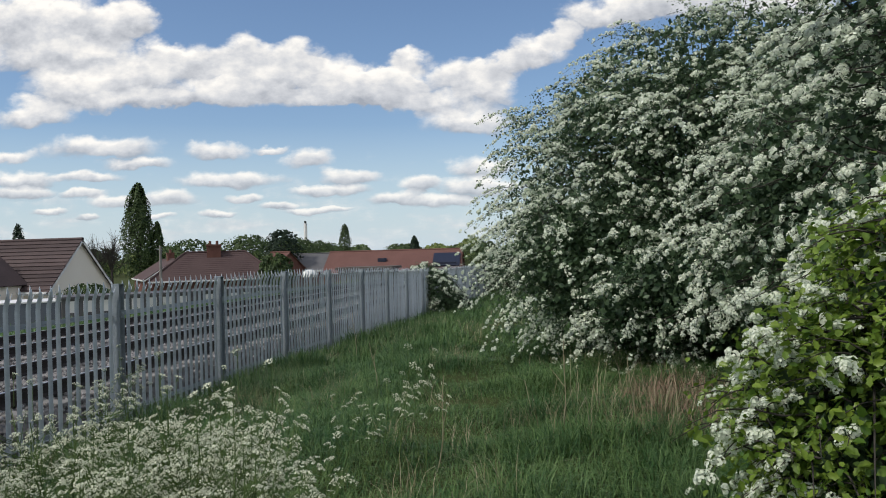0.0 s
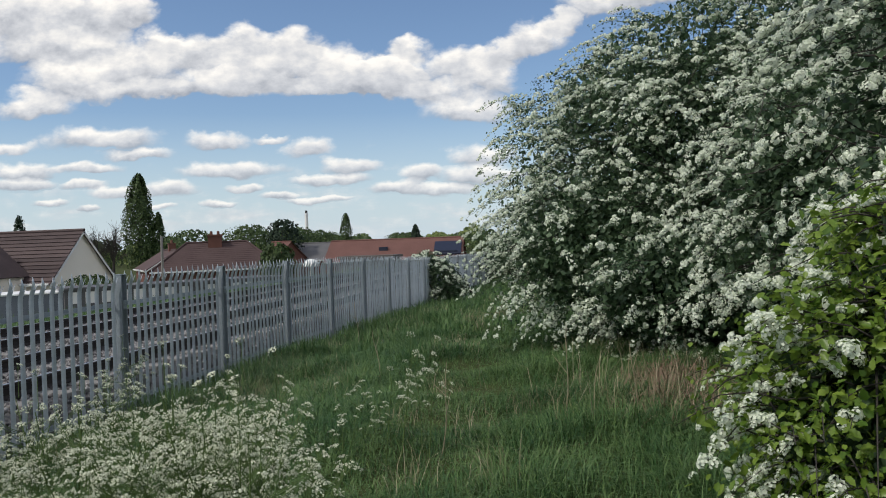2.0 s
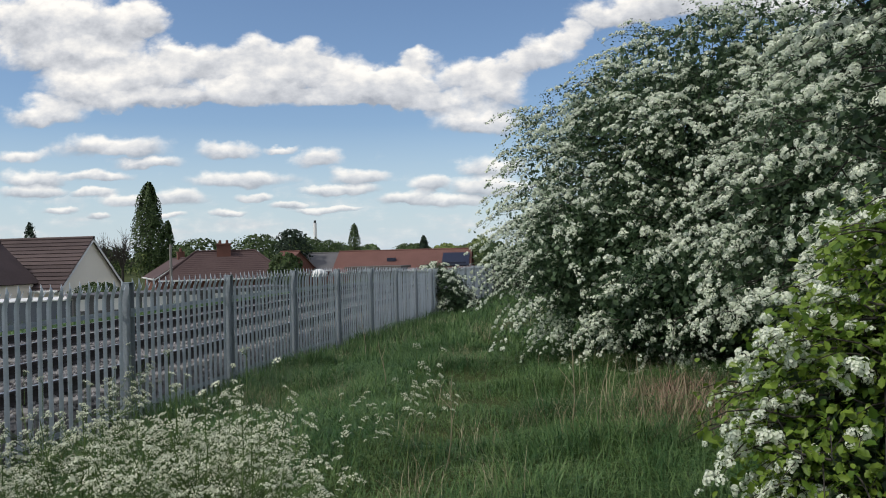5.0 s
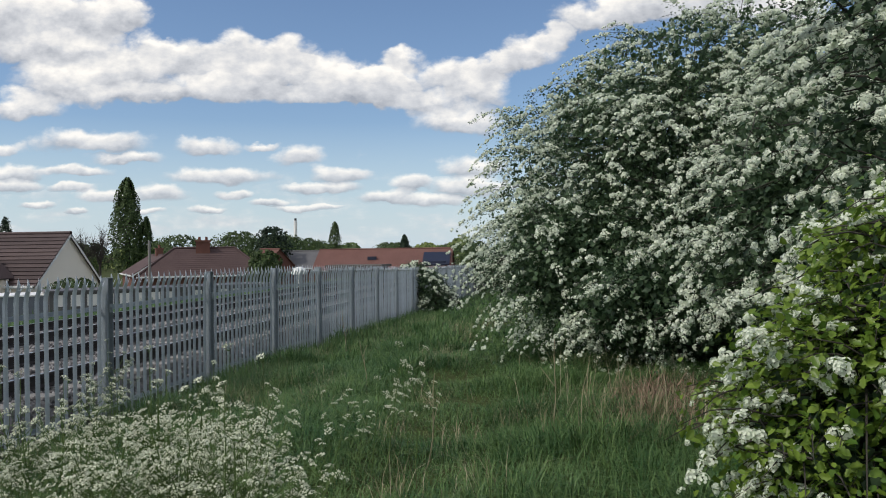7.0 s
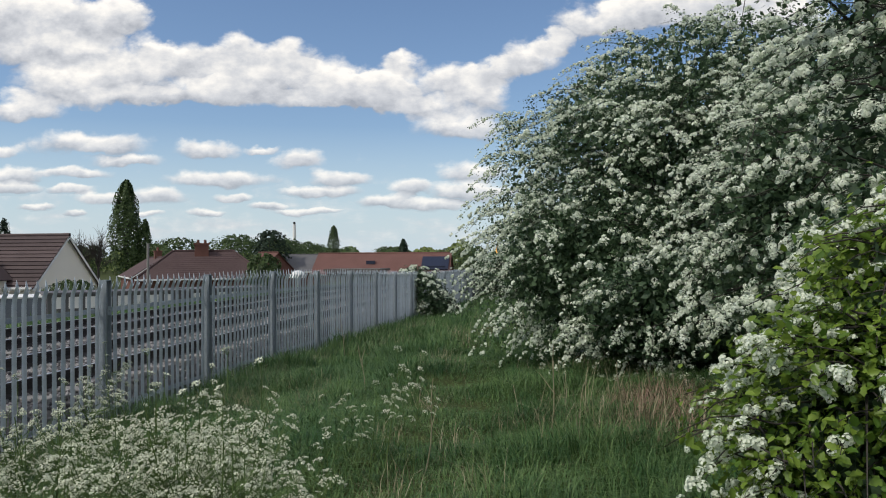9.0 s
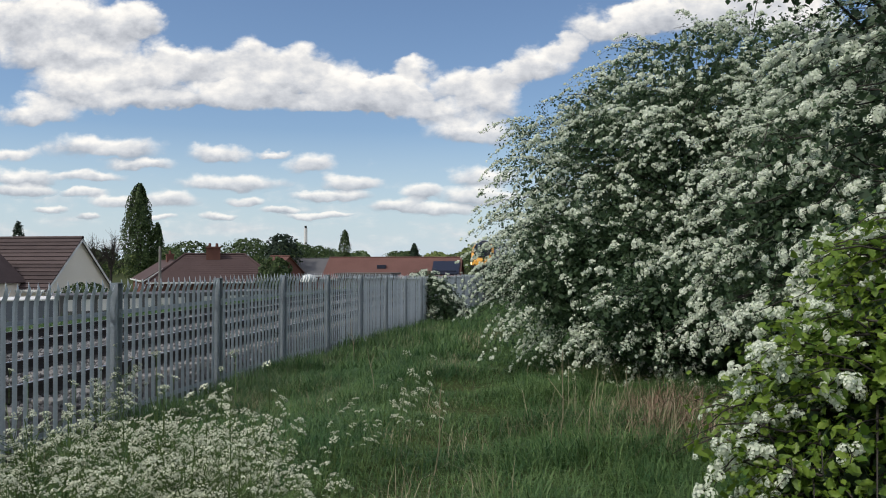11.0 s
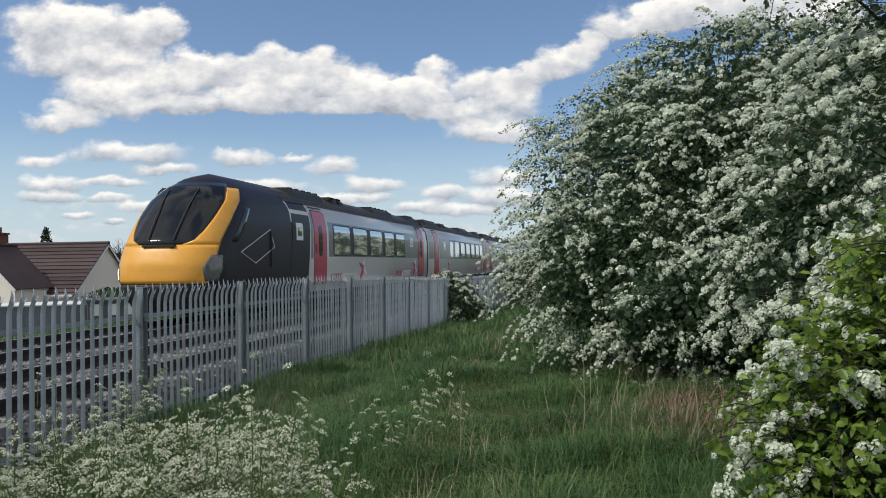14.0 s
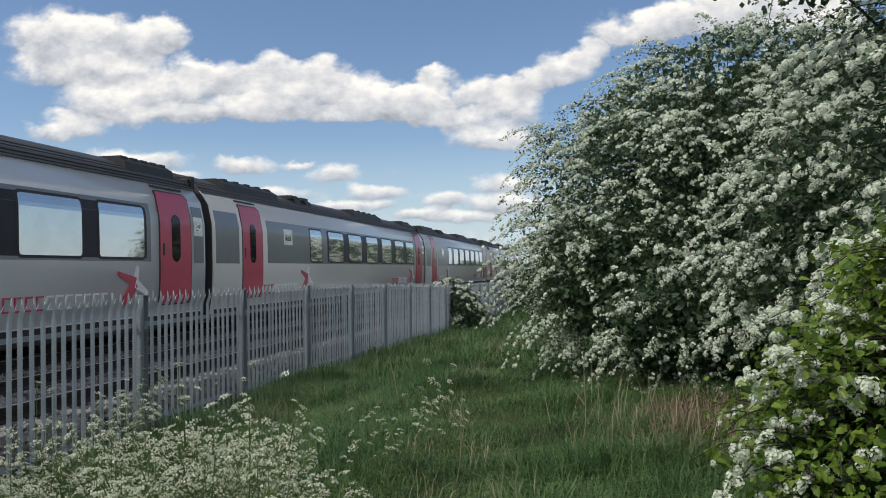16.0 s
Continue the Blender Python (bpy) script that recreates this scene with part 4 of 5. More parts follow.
def build_parsley():
    kinds = []
    for s, (h, n) in enumerate(((0.92, 17), (0.84, 16), (0.76, 16), (0.66, 13), (0.85, 9))):
        (V1, F1), (V2, F2), (V3, F3) = parsley_mesh(100 + s, h, n)
        plant = thing("cow_parsley", pose(-4.0, 4.0 + 0.2 * s, 0), label="cow parsley with lacy white umbels in long grass", category="wild flower", group="cow parsley beside the fence")
        tagged(mesh_np("stems", V1, F1, M["stem"], plant))
        tagged(mesh_np("leaves", V2, F2, M["stem"], plant), kind="stuff")
        tagged(mesh_np("umbels", V3, F3, M["umbel"], plant), "flat lacy heads of tiny white flowers", kind="stuff")
        kinds.append(plant)
    r = random.Random(17)
    spots = []
    for k in range(250):
        y = r.uniform(2.75, 6.4)
        x = r.uniform(-5.1, -1.0)
        if y > 4.2 + 0.8 * min(1.5, -1.6 - x) or x < -1.05 * y - 0.4 or x > -1.2 - 0.58 * (y - 3.4):
            continue
        spots.append((x, y, r.uniform(0.75, 1.05) * (0.82 if x < -3.3 else 1.0)))
    for k in range(42):
        y = r.uniform(3.1, 4.4)
        spots.append((r.uniform(-1.95, -1.2) - 0.45 * (y - 3.4), y, r.uniform(0.7, 0.95)))
    for x, y in ((-4.6, 7.6), (-4.75, 8.0), (-4.9, 8.6), (-4.4, 7.1), (-3.9, 6.4), (-4.2, 6.8)):
        spots.append((x, y, 1.0))
    for x, y in ((-1.6, 5.9), (-1.4, 5.6), (-1.2, 6.0), (-1.45, 6.3), (-1.7, 5.5), (-1.1, 5.7)):
        spots.append((x, y, r.uniform(0.55, 0.8)))
    for i, (x, y, s) in enumerate(spots):
        src = kinds[4] if x > -1.6 and y > 5 else kinds[r.randrange(4)]
        m = Matrix.LocRotScale((x, y, float(ground_z(x, y)) - 0.02), Euler((0, 0, r.uniform(0, 6.28))), None)
        o = copy_thing(src, m)
        o.scale = (s, s, s)
    for k, s in zip(kinds, ((-3.6, 4.9), (-3.0, 5.2), (-2.7, 5.4), (-2.2, 4.6), (-1.35, 5.9))):
        k.matrix_world = pose(*s, float(ground_z(*s)) - 0.02)


def build_dead_stems():
    r = np.random.default_rng(31)
    for x, y, h in ((-3.9, 14.0, 0.95), (-1.05, 5.9, 0.75), (-0.15, 7.2, 0.85), (0.45, 6.9, 0.7), (-2.4, 9.5, 0.6)):
        z = float(ground_z(x, y)) - 0.02
        t = thing("dead_stem", pose(x, y, z), label="thin bleached dead stem standing in the grass", category="dry stalk", group="dead stems in the grass")
        lean = r.normal(0, 0.12, 2) * h
        pts = [np.array([lean[0] * u, lean[1] * u, h * u]) + np.array([0.02 * math.sin(5 * u), 0, 0]) for u in np.linspace(0, 1, 7)]
        V, F = tubes([(pts, np.linspace(0.006, 0.003, 7))], 5)
        mesh_np("stalk", V, F, M["straw"], t)
        for k in range(2):
            s = pts[3 + k]
            e = s + np.array([r.uniform(-0.14, 0.14), r.uniform(-0.1, 0.1), r.uniform(0.08, 0.18)])
            V, F = tubes([([s, e], [0.004, 0.002])], 4)
            mesh_np("side_shoot", V, F, M["straw"], t)


build_hedge()
build_dead_stems()
build_grass()
build_parsley()

# ---- houses and trees beyond the railway ----
LOW = -2.6                    # the gardens and streets lie below the line


def gable_house(name, label, m, length, width, eaves, ridge, wall, roof, courses=0, chimney=None, verge=True, category="house"):
    """Ridge along local x from 0 to -length, gable wall at x = 0; z = 0 is the garden."""
    h = thing(name, m, label=label, category=category)
    w = width / 2
    bm = bmesh.new()
    prism(bm, [(0, -w, 0), (0, w, 0), (0, w, eaves), (0, 0, ridge), (0, -w, eaves)], (-length, 0, 0))
    part("wall", bm, M[wall], h, "rendered wall" if wall == "render_wall" else "")
    slope = math.hypot(w, ridge - eaves)
    for s in (-1, 1):
        d = Vector((0, s * w, eaves - ridge)).normalized()
        n = Vector((0, s * (ridge - eaves), w)).normalized()
        over = 0.35
        if courses and s < 0:
            step = (slope + over) / courses
            for k in range(courses):
                a, b = step * k, step * (k + 1.12)
                p0, p1 = Vector((0.25, 0, ridge)) + d * a + n * 0.03, Vector((0.25, 0, ridge)) + d * b + n * 0.09
                bm = bmesh.new()
                prism(bm, [p0, p1, p1 - n * 0.045, p0 - n * 0.02], (-length - 0.5, 0, 0))
                part("tile_course", bm, M[roof], h)
        else:
            p0, p1 = Vector((0.25, 0, ridge)) + n * 0.03, Vector((0.25, 0, ridge)) + d * (slope + over) + n * 0.06
            bm = bmesh.new()
            prism(bm, [p0, p1, p1 - n * 0.06, p0 - n * 0.025], (-length - 0.5, 0, 0))
            part("roof", bm, M[roof], h)
        if verge:
            q0, q1 = Vector((0.26, 0, ridge - 0.02)), Vector((0.26, 0, ridge - 0.02)) + d * (slope + over)
            bm = bmesh.new()
            prism(bm, [q0, q1, q1 - n * 0.12, q0 - n * 0.12], (-0.05, 0, 0))
            part("bargeboard", bm, M["white"], h, "white bargeboard")
    V, F = tubes([([(0.26, 0, ridge + 0.06), (-length - 0.25, 0, ridge + 0.06)], [0.11, 0.11])], 10)
    mesh_np("ridge", V, F, M[roof], h)
    part("gutter", boxes((-length - 0.2, 0.2, -w - 0.38, -w - 0.28, eaves - 0.22, eaves - 0.10), (-length, 0.0, -w - 0.28, -w - 0.02, eaves - 0.30, eaves - 0.20)), M["white"], h, "white gutter and fascia")
    if chimney is not None:
        c = part("chimney", boxes((chimney - 0.55, chimney + 0.55, -0.3, 0.5, ridge - 1.0, ridge + 0.75), (chimney - 0.62, chimney + 0.62, -0.37, 0.57, ridge + 0.75, ridge + 0.87), bevel=0.01), M["brick"], h, "red brick chimney")
        for dx in (-0.2, 0.22):
            V, F = tubes([([(chimney + dx, 0.1, ridge + 0.85), (chimney + dx, 0.1, ridge + 1.25)], [0.13, 0.11])], 12)
            mesh_np("chimney_pot", V, F, M["brick"], c)
    return h


def hip_house(label, m, length, depth, eaves, ridge, ridge_len, wall, roof, chimney=None):
    h = thing("house", m, label=label, category="house")
    a, b, r = length / 2, depth / 2, ridge_len / 2
    part("wall", boxes((-a + 0.4, a - 0.4, -b + 0.4, b - 0.4, 0, eaves)), M[wall], h)
    bm = bmesh.new()
    v = [bm.verts.new(p) for p in ((-a, -b, eaves), (a, -b, eaves), (a, b, eaves), (-a, b, eaves), (-r, 0, ridge), (r, 0, ridge))]
    for f in ((0, 1, 5, 4), (1, 2, 5), (2, 3, 4, 5), (3, 0, 4), (0, 3, 2, 1)):
        bm.faces.new([v[k] for k in f])
    roof_ob = part("roof", bm, M[roof], h, "tiled hipped roof")
    V, F = tubes([([(-r, 0, ridge + 0.03), (r, 0, ridge + 0.03)], [0.10, 0.10])] + [([p, q], [0.10, 0.10]) for p, q in (((-r, 0, ridge + 0.02), (-a, -b, eaves + 0.02)), ((r, 0, ridge + 0.02), (a, -b, eaves + 0.02)))], 8)
    mesh_np("ridge", V, F, M[roof], roof_ob)
    n = 14
    for k in range(1, n):
        f = k / n
        x0 = r + (a - r) * f
        y, z = -b * f, ridge + (eaves - ridge) * f
        part("tile_course", boxes((-x0, x0, y - 0.02, y + 0.02, z, z + 0.016)), M[roof], roof_ob)
    part("gutter", boxes((-a, a, -b - 0.1, -b, eaves - 0.12, eaves)), M["white"], h, "white gutter")
    if chimney is not None:
        cx, cy = chimney
        c = part("chimney", boxes((cx - 0.6, cx + 0.6, cy - 0.35, cy + 0.35, ridge - 1.4, ridge + 0.55), (cx - 0.68, cx + 0.68, cy - 0.43, cy + 0.43, ridge + 0.55, ridge + 0.7), bevel=0.01), M["brick"], h, "red brick chimney")
        for dx in (-0.3, 0.3):
            V, F = tubes([([(cx + dx, cy, ridge + 0.65), (cx + dx, cy, ridge + 1.0)], [0.13, 0.11])], 12)
            mesh_np("chimney_pot", V, F, M["brick"], c)
        part("flashing", boxes((cx - 0.7, cx + 0.7, cy - 0.75, cy - 0.36, ridge - 0.95, ridge - 0.8)), M["logo_grey"], c, "pale lead flashing")
    return h


def far_tree(label, foot, top, width, seed, mat="far_leaf", leaf=0.35, count=1500, shape="round", category="tree"):
    r = np.random.default_rng(seed)
    count, leaf = int(count * 1.9), leaf * 0.72
    x, y = foot
    base = LOW if x < -14 else 0.0
    h = top - base
    t = thing("tree", pose(x, y, base), label=label, category=category)
    u = r.random(count) ** 0.75
    if shape == "column":
        u = 0.10 + 0.90 * u
        prof = np.sin(np.clip(u, 0, 1) ** 0.75 * np.pi * 0.92 + 0.12) ** 0.6 * (1.02 - u ** 22) ** 0.4
    elif shape == "cone":
        u = 0.08 + 0.92 * u
        prof = np.maximum(0.05, 1.05 - u) ** 0.75
    else:
        u = 0.25 + 0.75 * u
        prof = np.sqrt(np.maximum(0.02, 1 - ((u - 0.62) / 0.40) ** 2))
    a = r.uniform(0, 6.283, count)
    lump = 1 + 0.22 * np.sin(3 * a + 9 * u + seed) * np.sin(7 * u + 2 * a) + 0.12 * np.sin(7 * a - 17 * u)
    rad = width / 2 * prof * lump * (0.55 + 0.45 * r.random(count) ** 0.5)
    zz = h * u * (1 + 0.04 * np.sin(5 * a + seed))
    p = np.stack([np.cos(a) * rad, np.sin(a) * rad, zz], -1)
    n = unit(np.stack([np.cos(a), np.sin(a), np.full(count, 0.6)], -1) + r.normal(0, 0.5, (count, 3)))
    V, F = leaf_mesh(p, n, leaf * r.uniform(0.6, 1.4, count), r)
    tagged(mesh_np("crown", V, F, M[mat], t), kind="stuff")
    V, F = tubes([([(0, 0, -0.2), (0.05, 0, h * 0.4), (0, 0.05, h * 0.85)], [0.03 * h * 0.6, 0.018 * h * 0.6, 0.004 * h])] +
                 [([(0, 0, h * s), (math.cos(q) * width * 0.3, math.sin(q) * width * 0.3, h * (s + 0.22))], [0.008 * h, 0.002 * h]) for s, q in zip(r.uniform(0.2, 0.7, 9), r.uniform(0, 6.28, 9))], 6)
    mesh_np("trunk", V, F, M["bark"], t, smooth=True)
    return t


def bare_tree(foot, top, width, seed):
    r = np.random.default_rng(seed)
    x, y = foot
    h = top - LOW
    t = thing("tree", pose(x, y, LOW), label="leafless tree with a fine rounded crown of twigs", category="tree")
    paths = [([(0, 0, -0.2), (0, 0, h * 0.45)], [0.25, 0.16])]
    for k in range(16):
        a, b = r.uniform(0, 6.28), r.uniform(0.2, 1.3)
        s = np.array([0, 0, h * r.uniform(0.28, 0.48)])
        e = s + np.array([math.cos(a) * math.sin(b) * width * 0.45, math.sin(a) * math.sin(b) * width * 0.45, math.cos(b) * h * 0.5])
        paths.append(([s, (s + e) / 2 + r.normal(0, 0.2, 3), e], [0.06, 0.04, 0.02]))
        for q in range(26):
            f = r.uniform(0.35, 1.0)
            s2 = s + (e - s) * f
            e2 = s2 + unit(e - s + r.normal(0, 0.55, 3) * np.linalg.norm(e - s)) * h * r.uniform(0.08, 0.2)
            paths.append(([s2, e2], [0.02, 0.008]))
    V, F = tubes(paths, 4)
    mesh_np("branchwork", V, F, M["bark"], t)


def build_houses():
    b = gable_house("bungalow", "cream-rendered bungalow with a brown tiled roof", pose(-32.1, 48.5, LOW), 16, 6.9, 2.6, 5.74, "render_wall", "roof_brown", courses=14, chimney=-8.3)
    w = gable_house("bungalow_wing", "cream-rendered gabled wing of the bungalow", pose(-36.4, 42.2, LOW, 0, 0, -90), 3, 5.0, 3.15, 5.55, "render_wall", "roof_brown", courses=0)
    hip_house("semi-detached house with a dull red hipped roof", pose(-31.7, 68.0, LOW, 0, 0, 25), 10.9, 8.5, 2.5, 4.85, 5.2, "brick", "roof_dull", chimney=(-0.15, -0.5))
    gable_house("house", "distant house with a brown roof and white bargeboards", pose(-45.0, 86.0, LOW, 0, 0, -55), 14, 6.5, 2.2, 4.3, "brick", "roof_dull", chimney=-5)
    gable_house("house", "distant terraced house with a red tiled roof", pose(-38.0, 104.0, LOW, 0, 0, -12), 2.6, 8, 2.6, 4.9, "brick", "roof_red", verge=False)
    gable_house("house", "distant house with a grey slate roof", pose(-34.0, 112.0, LOW, 0, 0, 4), 6.0, 8, 2.4, 4.6, "brick", "slate", verge=False)
    t = gable_house("terrace", "long terrace with red tiled roofs and a dark roof window", pose(-15.6, 112.0, LOW, 0, 0, 4), 18.5, 10, 2.0, 4.75, "brick", "roof_red", verge=False)
    part("roof_window", boxes((-11.4, -10.2, -2.9, -2.4, 3.25, 3.75)), M["panel_blue"], t, "dark roof window")
    part("solar_panel", boxes((-3.6, -0.4, -4.2, -3.4, 2.5, 3.0)), M["panel_blue"], t, "dark blue roof panel")
    bm = bmesh.new()
    prism(bm, [(-3.7, -4.45, 2.42), (0.0, -4.45, 2.42), (0.0, -1.3, 4.12), (-3.7, -1.3, 4.12)], (0, -0.10, 0.16))
    part("roof_panel", bm, M["panel_blue"], t, "large dark blue roof panel")
    s = thing("shed", pose(-15.0, 58.0, LOW), label="brown shed with a flat felted roof", category="shed")
    part("wall", boxes((-1.9, 1.9, -1.5, 1.5, 0, 3.2)), M["felt"], s)
    part("roof", boxes((-2.1, 2.1, -1.7, 1.7, 3.2, 3.38), bevel=0.02), M["felt"], s, "felted flat roof")
    # white outbuildings in the gardens
    for x, y, ln, ang, top in ((-23.5, 40.2, 7.0, 40, 2.35), (-19.3, 45.0, 5.2, 50, 2.35)):
        o = thing("outbuilding", pose(x, y, LOW, 0, 0, ang), label="low dark outbuilding with white boarded panels", category="outbuilding", group="white outbuildings")
        part("wall", boxes((-ln / 2, ln / 2, 0, 3, 0, top)), M["slate"], o)
        part("roof", boxes((-ln / 2 - 0.15, ln / 2 + 0.15, -0.15, 3.15, top, top + 0.12)), M["slate"], o, "dark flat roof")
        k = int(ln / 0.8)
        for i in range(k):
            a = -ln / 2 + 0.2 + i * 0.8
            part("window", boxes((a, a + 0.5, -0.012, 0.01, top - 0.72, top - 0.12)), M["white"], o, "white boarded panel")
    g = thing("garage", pose(-27.0, 38.0, LOW, 0, 0, 35), label="blue-grey sheet metal garage", category="garage")
    part("wall", boxes((-5, 5, 0, 4, 0, 2.2)), M["metal_blue"], g)
    part("coping", boxes((-5.1, 5.1, -0.08, 4.1, 2.2, 2.27)), M["white"], g, "white roof edge")
    for i in range(24):
        part("rib", boxes((-4.95 + i * 0.42, -4.89 + i * 0.42, -0.03, 0.0, 0, 2.15)), M["metal_blue"], g)
    # pole, mast, dish
    p = thing("telegraph_pole", pose(-21.5, 39.5, LOW), label="slim pale grey pole", category="pole")
    V, F = tubes([([(0, 0, 0), (0, 0, 5.0)], [0.085, 0.065])], 12)
    mesh_np("shaft", V, F, M["concrete"], p, smooth=True)
    p = thing("mast", pose(-113.2, 331.2, LOW), label="tall white mast with a dark head", category="mast")
    V, F = tubes([([(0, 0, 0), (0, 0, 18.6)], [0.85, 0.70])], 12)
    mesh_np("shaft", V, F, M["white"], p, smooth=True)
    V, F = tubes([([(0, 0, 18.5), (0, 0, 19.6)], [0.5, 0.5])], 12)
    mesh_np("head", V, F, M["rubber"], p)
    d = thing("satellite_dish", pose(-12.9, 38.2, -0.55), label="white dish on a short post", category="dish")
    bm = bmesh.new()
    bmesh.ops.create_uvsphere(bm, u_segments=24, v_segments=12, radius=0.42)
    bmesh.ops.delete(bm, geom=[v for v in bm.verts if v.co.z < -0.02], context="VERTS")
    for v in bm.verts:
        v.co.z *= 0.9
    o = part("dome", bm, M["white"], d, smooth=True)
    o.location = (0, 0, 1.15)
    V, F = tubes([([(0, 0, 0), (0, 0, 1.2)], [0.06, 0.06])], 8)
    mesh_np("post", V, F, M["white"], d)


def build_far_trees():
    far_tree("tall columnar poplar, dark green", (-64.7, 112.7), 12.9, 4.6, 1, leaf=0.42, count=5200, shape="column")
    far_tree("smaller columnar poplar beside the tall one", (-62.2, 113.5), 7.2, 2.4, 2, leaf=0.4, count=1300, shape="column")
    far_tree("distant columnar poplar, mid green", (-61.2, 211.3), 9.8, 3.6, 3, leaf=0.5, count=1500, shape="column")
    far_tree("distant dark pointed tree behind the roofs", (-75.4, 100.0), 6.9, 2.2, 4, leaf=0.4, count=700, shape="column", mat="dark_leaf")
    far_tree("dark spreading conifer behind the roofs", (-31.2, 156.9), 4.9, 4.4, 5, leaf=0.5, count=1100, shape="cone", mat="dark_leaf")
    far_tree("green garden tree with pale flower candles", (-23.6, 61.6), 1.8, 2.8, 6, leaf=0.28, count=2200)
    far_tree("ivy-clad shrub at the foot of the embankment", (-28.6, 44.0), 0.25, 3.4, 7, leaf=0.2, count=1800)
    rows = [(-56, 112, 4.4, 9), (-49, 116, 4.9, 9), (-44, 119, 4.2, 8), (-40.5, 108, 5.2, 5), (-62, 150, 5.0, 11), (-52, 158, 4.6, 12),
            (-46, 130, 4.6, 9), (-75, 118, 3.6, 9), (-86, 112, 3.4, 12), (-55, 170, 4.2, 7), (-42, 190, 3.9, 8), (-36, 175, 3.4, 8), (-26, 190, 3.4, 10), (-19, 180, 3.8, 7), (-10, 185, 4.2, 9), (-100, 104, 3.5, 12)]
    for k, (x, y, top, w) in enumerate(rows):
        far_tree("rounded broadleaf tree behind the houses", (x, y), top, w, 20 + k, leaf=0.5, count=1000, mat="dark_leaf" if k == 3 else "far_leaf")
    for k, (x, y) in enumerate(((-61.5, 100), (-64.6, 101))):
        bare_tree((x, y), 5.3, 5.0, 40 + k)
    r = np.random.default_rng(77)
    n = 24000
    a = np.radians(r.uniform(-48, 16, n))
    d = r.uniform(260, 420, n)
    x, y = d * np.sin(a), d * np.cos(a)
    top = 4.2 + 2.0 * np.sin(a * 60) * np.sin(a * 23 + 1) + 1.2 * np.sin(a * 140)
    z = LOW + (top - LOW) * r.random(n) ** 0.6
    p = np.stack([x, y, z], -1)
    V, F = leaf_mesh(p, unit(r.normal(0, 0.6, p.shape) + np.array([0, -0.7, 0.5])), r.uniform(0.9, 2.2, n), r)
    pale = np.sin(a * 31) > 0.4
    tagged(mesh_np("far_woods", V, F, [M["far_leaf"], M["pale_leaf"]], index=np.concatenate([pale, pale]).astype(int)), "far belt of green trees on the skyline", "woods", kind="stuff")


build_houses()
build_far_trees()

# ---- the train ----
NOSE_TO_JOINT, CAR_PITCH, SPEED = 24.6, 23.5, 24.05
TRACK_X = -10.13
SIDE_Z = np.array([0.25, 0.6, 1.0, 1.5, 2.0, 2.5, 3.0, 3.22, 3.44, 3.62, 3.75, 3.82])
SIDE_W = np.array([1.20, 1.30, 1.35, 1.365, 1.362, 1.352, 1.25, 1.09, 0.90, 0.62, 0.33, 0.02])
FRONT_Z = np.array([0.25, 0.6, 1.0, 1.4, 1.75, 2.05, 2.6, 3.1, 3.4, 3.65, 3.82])
FRONT_S = np.array([0.35, 0.12, 0.0, 0.02, 0.16, 0.34, 0.76, 1.18, 1.52, 1.95, 2.7])


def side_w(z):
    return np.interp(z, SIDE_Z, SIDE_W)


def strip(name, y0, y1, z0, z1, mat, parent, label="", proud=0.006, side=1, round_=0.0, slant=0.0):
    """A thin panel that follows the curve of the carriage side."""
    zs = set(np.linspace(z0, z1, 15))
    if round_:
        for k in range(7):
            c = round_ * (1 - math.cos(k / 6 * math.pi / 2))
            zs |= {z0 + c, z1 - c}
    zs = sorted(zs)
    rows = len(zs)
    bm = bmesh.new()
    inner, outer = [], []
    for k, z in enumerate(zs):
        inset = 0.0
        if round_:
            dz = min(z - z0, z1 - z)
            if dz < round_:
                inset = round_ - math.sqrt(max(0.0, round_ ** 2 - (round_ - dz) ** 2))
        sl = slant * (z - z0)
        for lst, off in ((inner, -0.01), (outer, proud)):
            x = (side_w(z) + off) * side
            lst.append((bm.verts.new((x, y0 + inset + sl, z)), bm.verts.new((x, y1 - inset + sl, z))))
    for k in range(rows - 1):
        bm.faces.new((outer[k][0], outer[k][1], outer[k + 1][1], outer[k + 1][0]))
        for c in (0, 1):
            bm.faces.new((outer[k][c], outer[k + 1][c], inner[k + 1][c], inner[k][c]))
    for k in (0, rows - 1):
        bm.faces.new((outer[k][0], inner[k][0], inner[k][1], outer[k][1]))
    bmesh.ops.recalc_face_normals(bm, faces=bm.faces)
    return part(name, bm, mat, parent, label)


def door(y0, y1, parent, side):
    d = strip("door", y0, y1, 0.75, 3.08, M["crimson"], parent, "crimson plug door", 0.012, side, 0.10)
    strip("door_seal", y0 - 0.035, y1 + 0.035, 0.72, 3.11, M["rubber"], d, "", 0.008, side, 0.12)
    m = (y0 + y1) / 2
    strip("door_window", m - 0.17, m + 0.17, 1.62, 2.62, M["screen"], d, "narrow rounded dark window", 0.018, side, 0.165)
    strip("door_button", y0 + 0.1, y0 + 0.16, 1.75, 2.0, M["rubber"], d, "", 0.018, side)
    strip("step_light", y0, y1, 3.17, 3.21, M["rubber"], d, "dark rain strip", 0.03, side)
    return d


def window(y0, y1, parent, side, z0=1.70, z1=2.68, label=""):
    w = strip("window", y0, y1, z0, z1, M["tint"], parent, label, 0.014, side, 0.07)
    strip("window_seal", y0 - 0.05, y1 + 0.05, z0 - 0.05, z1 + 0.05, M["rubber"], w, "", 0.009, side, 0.10)
    return w


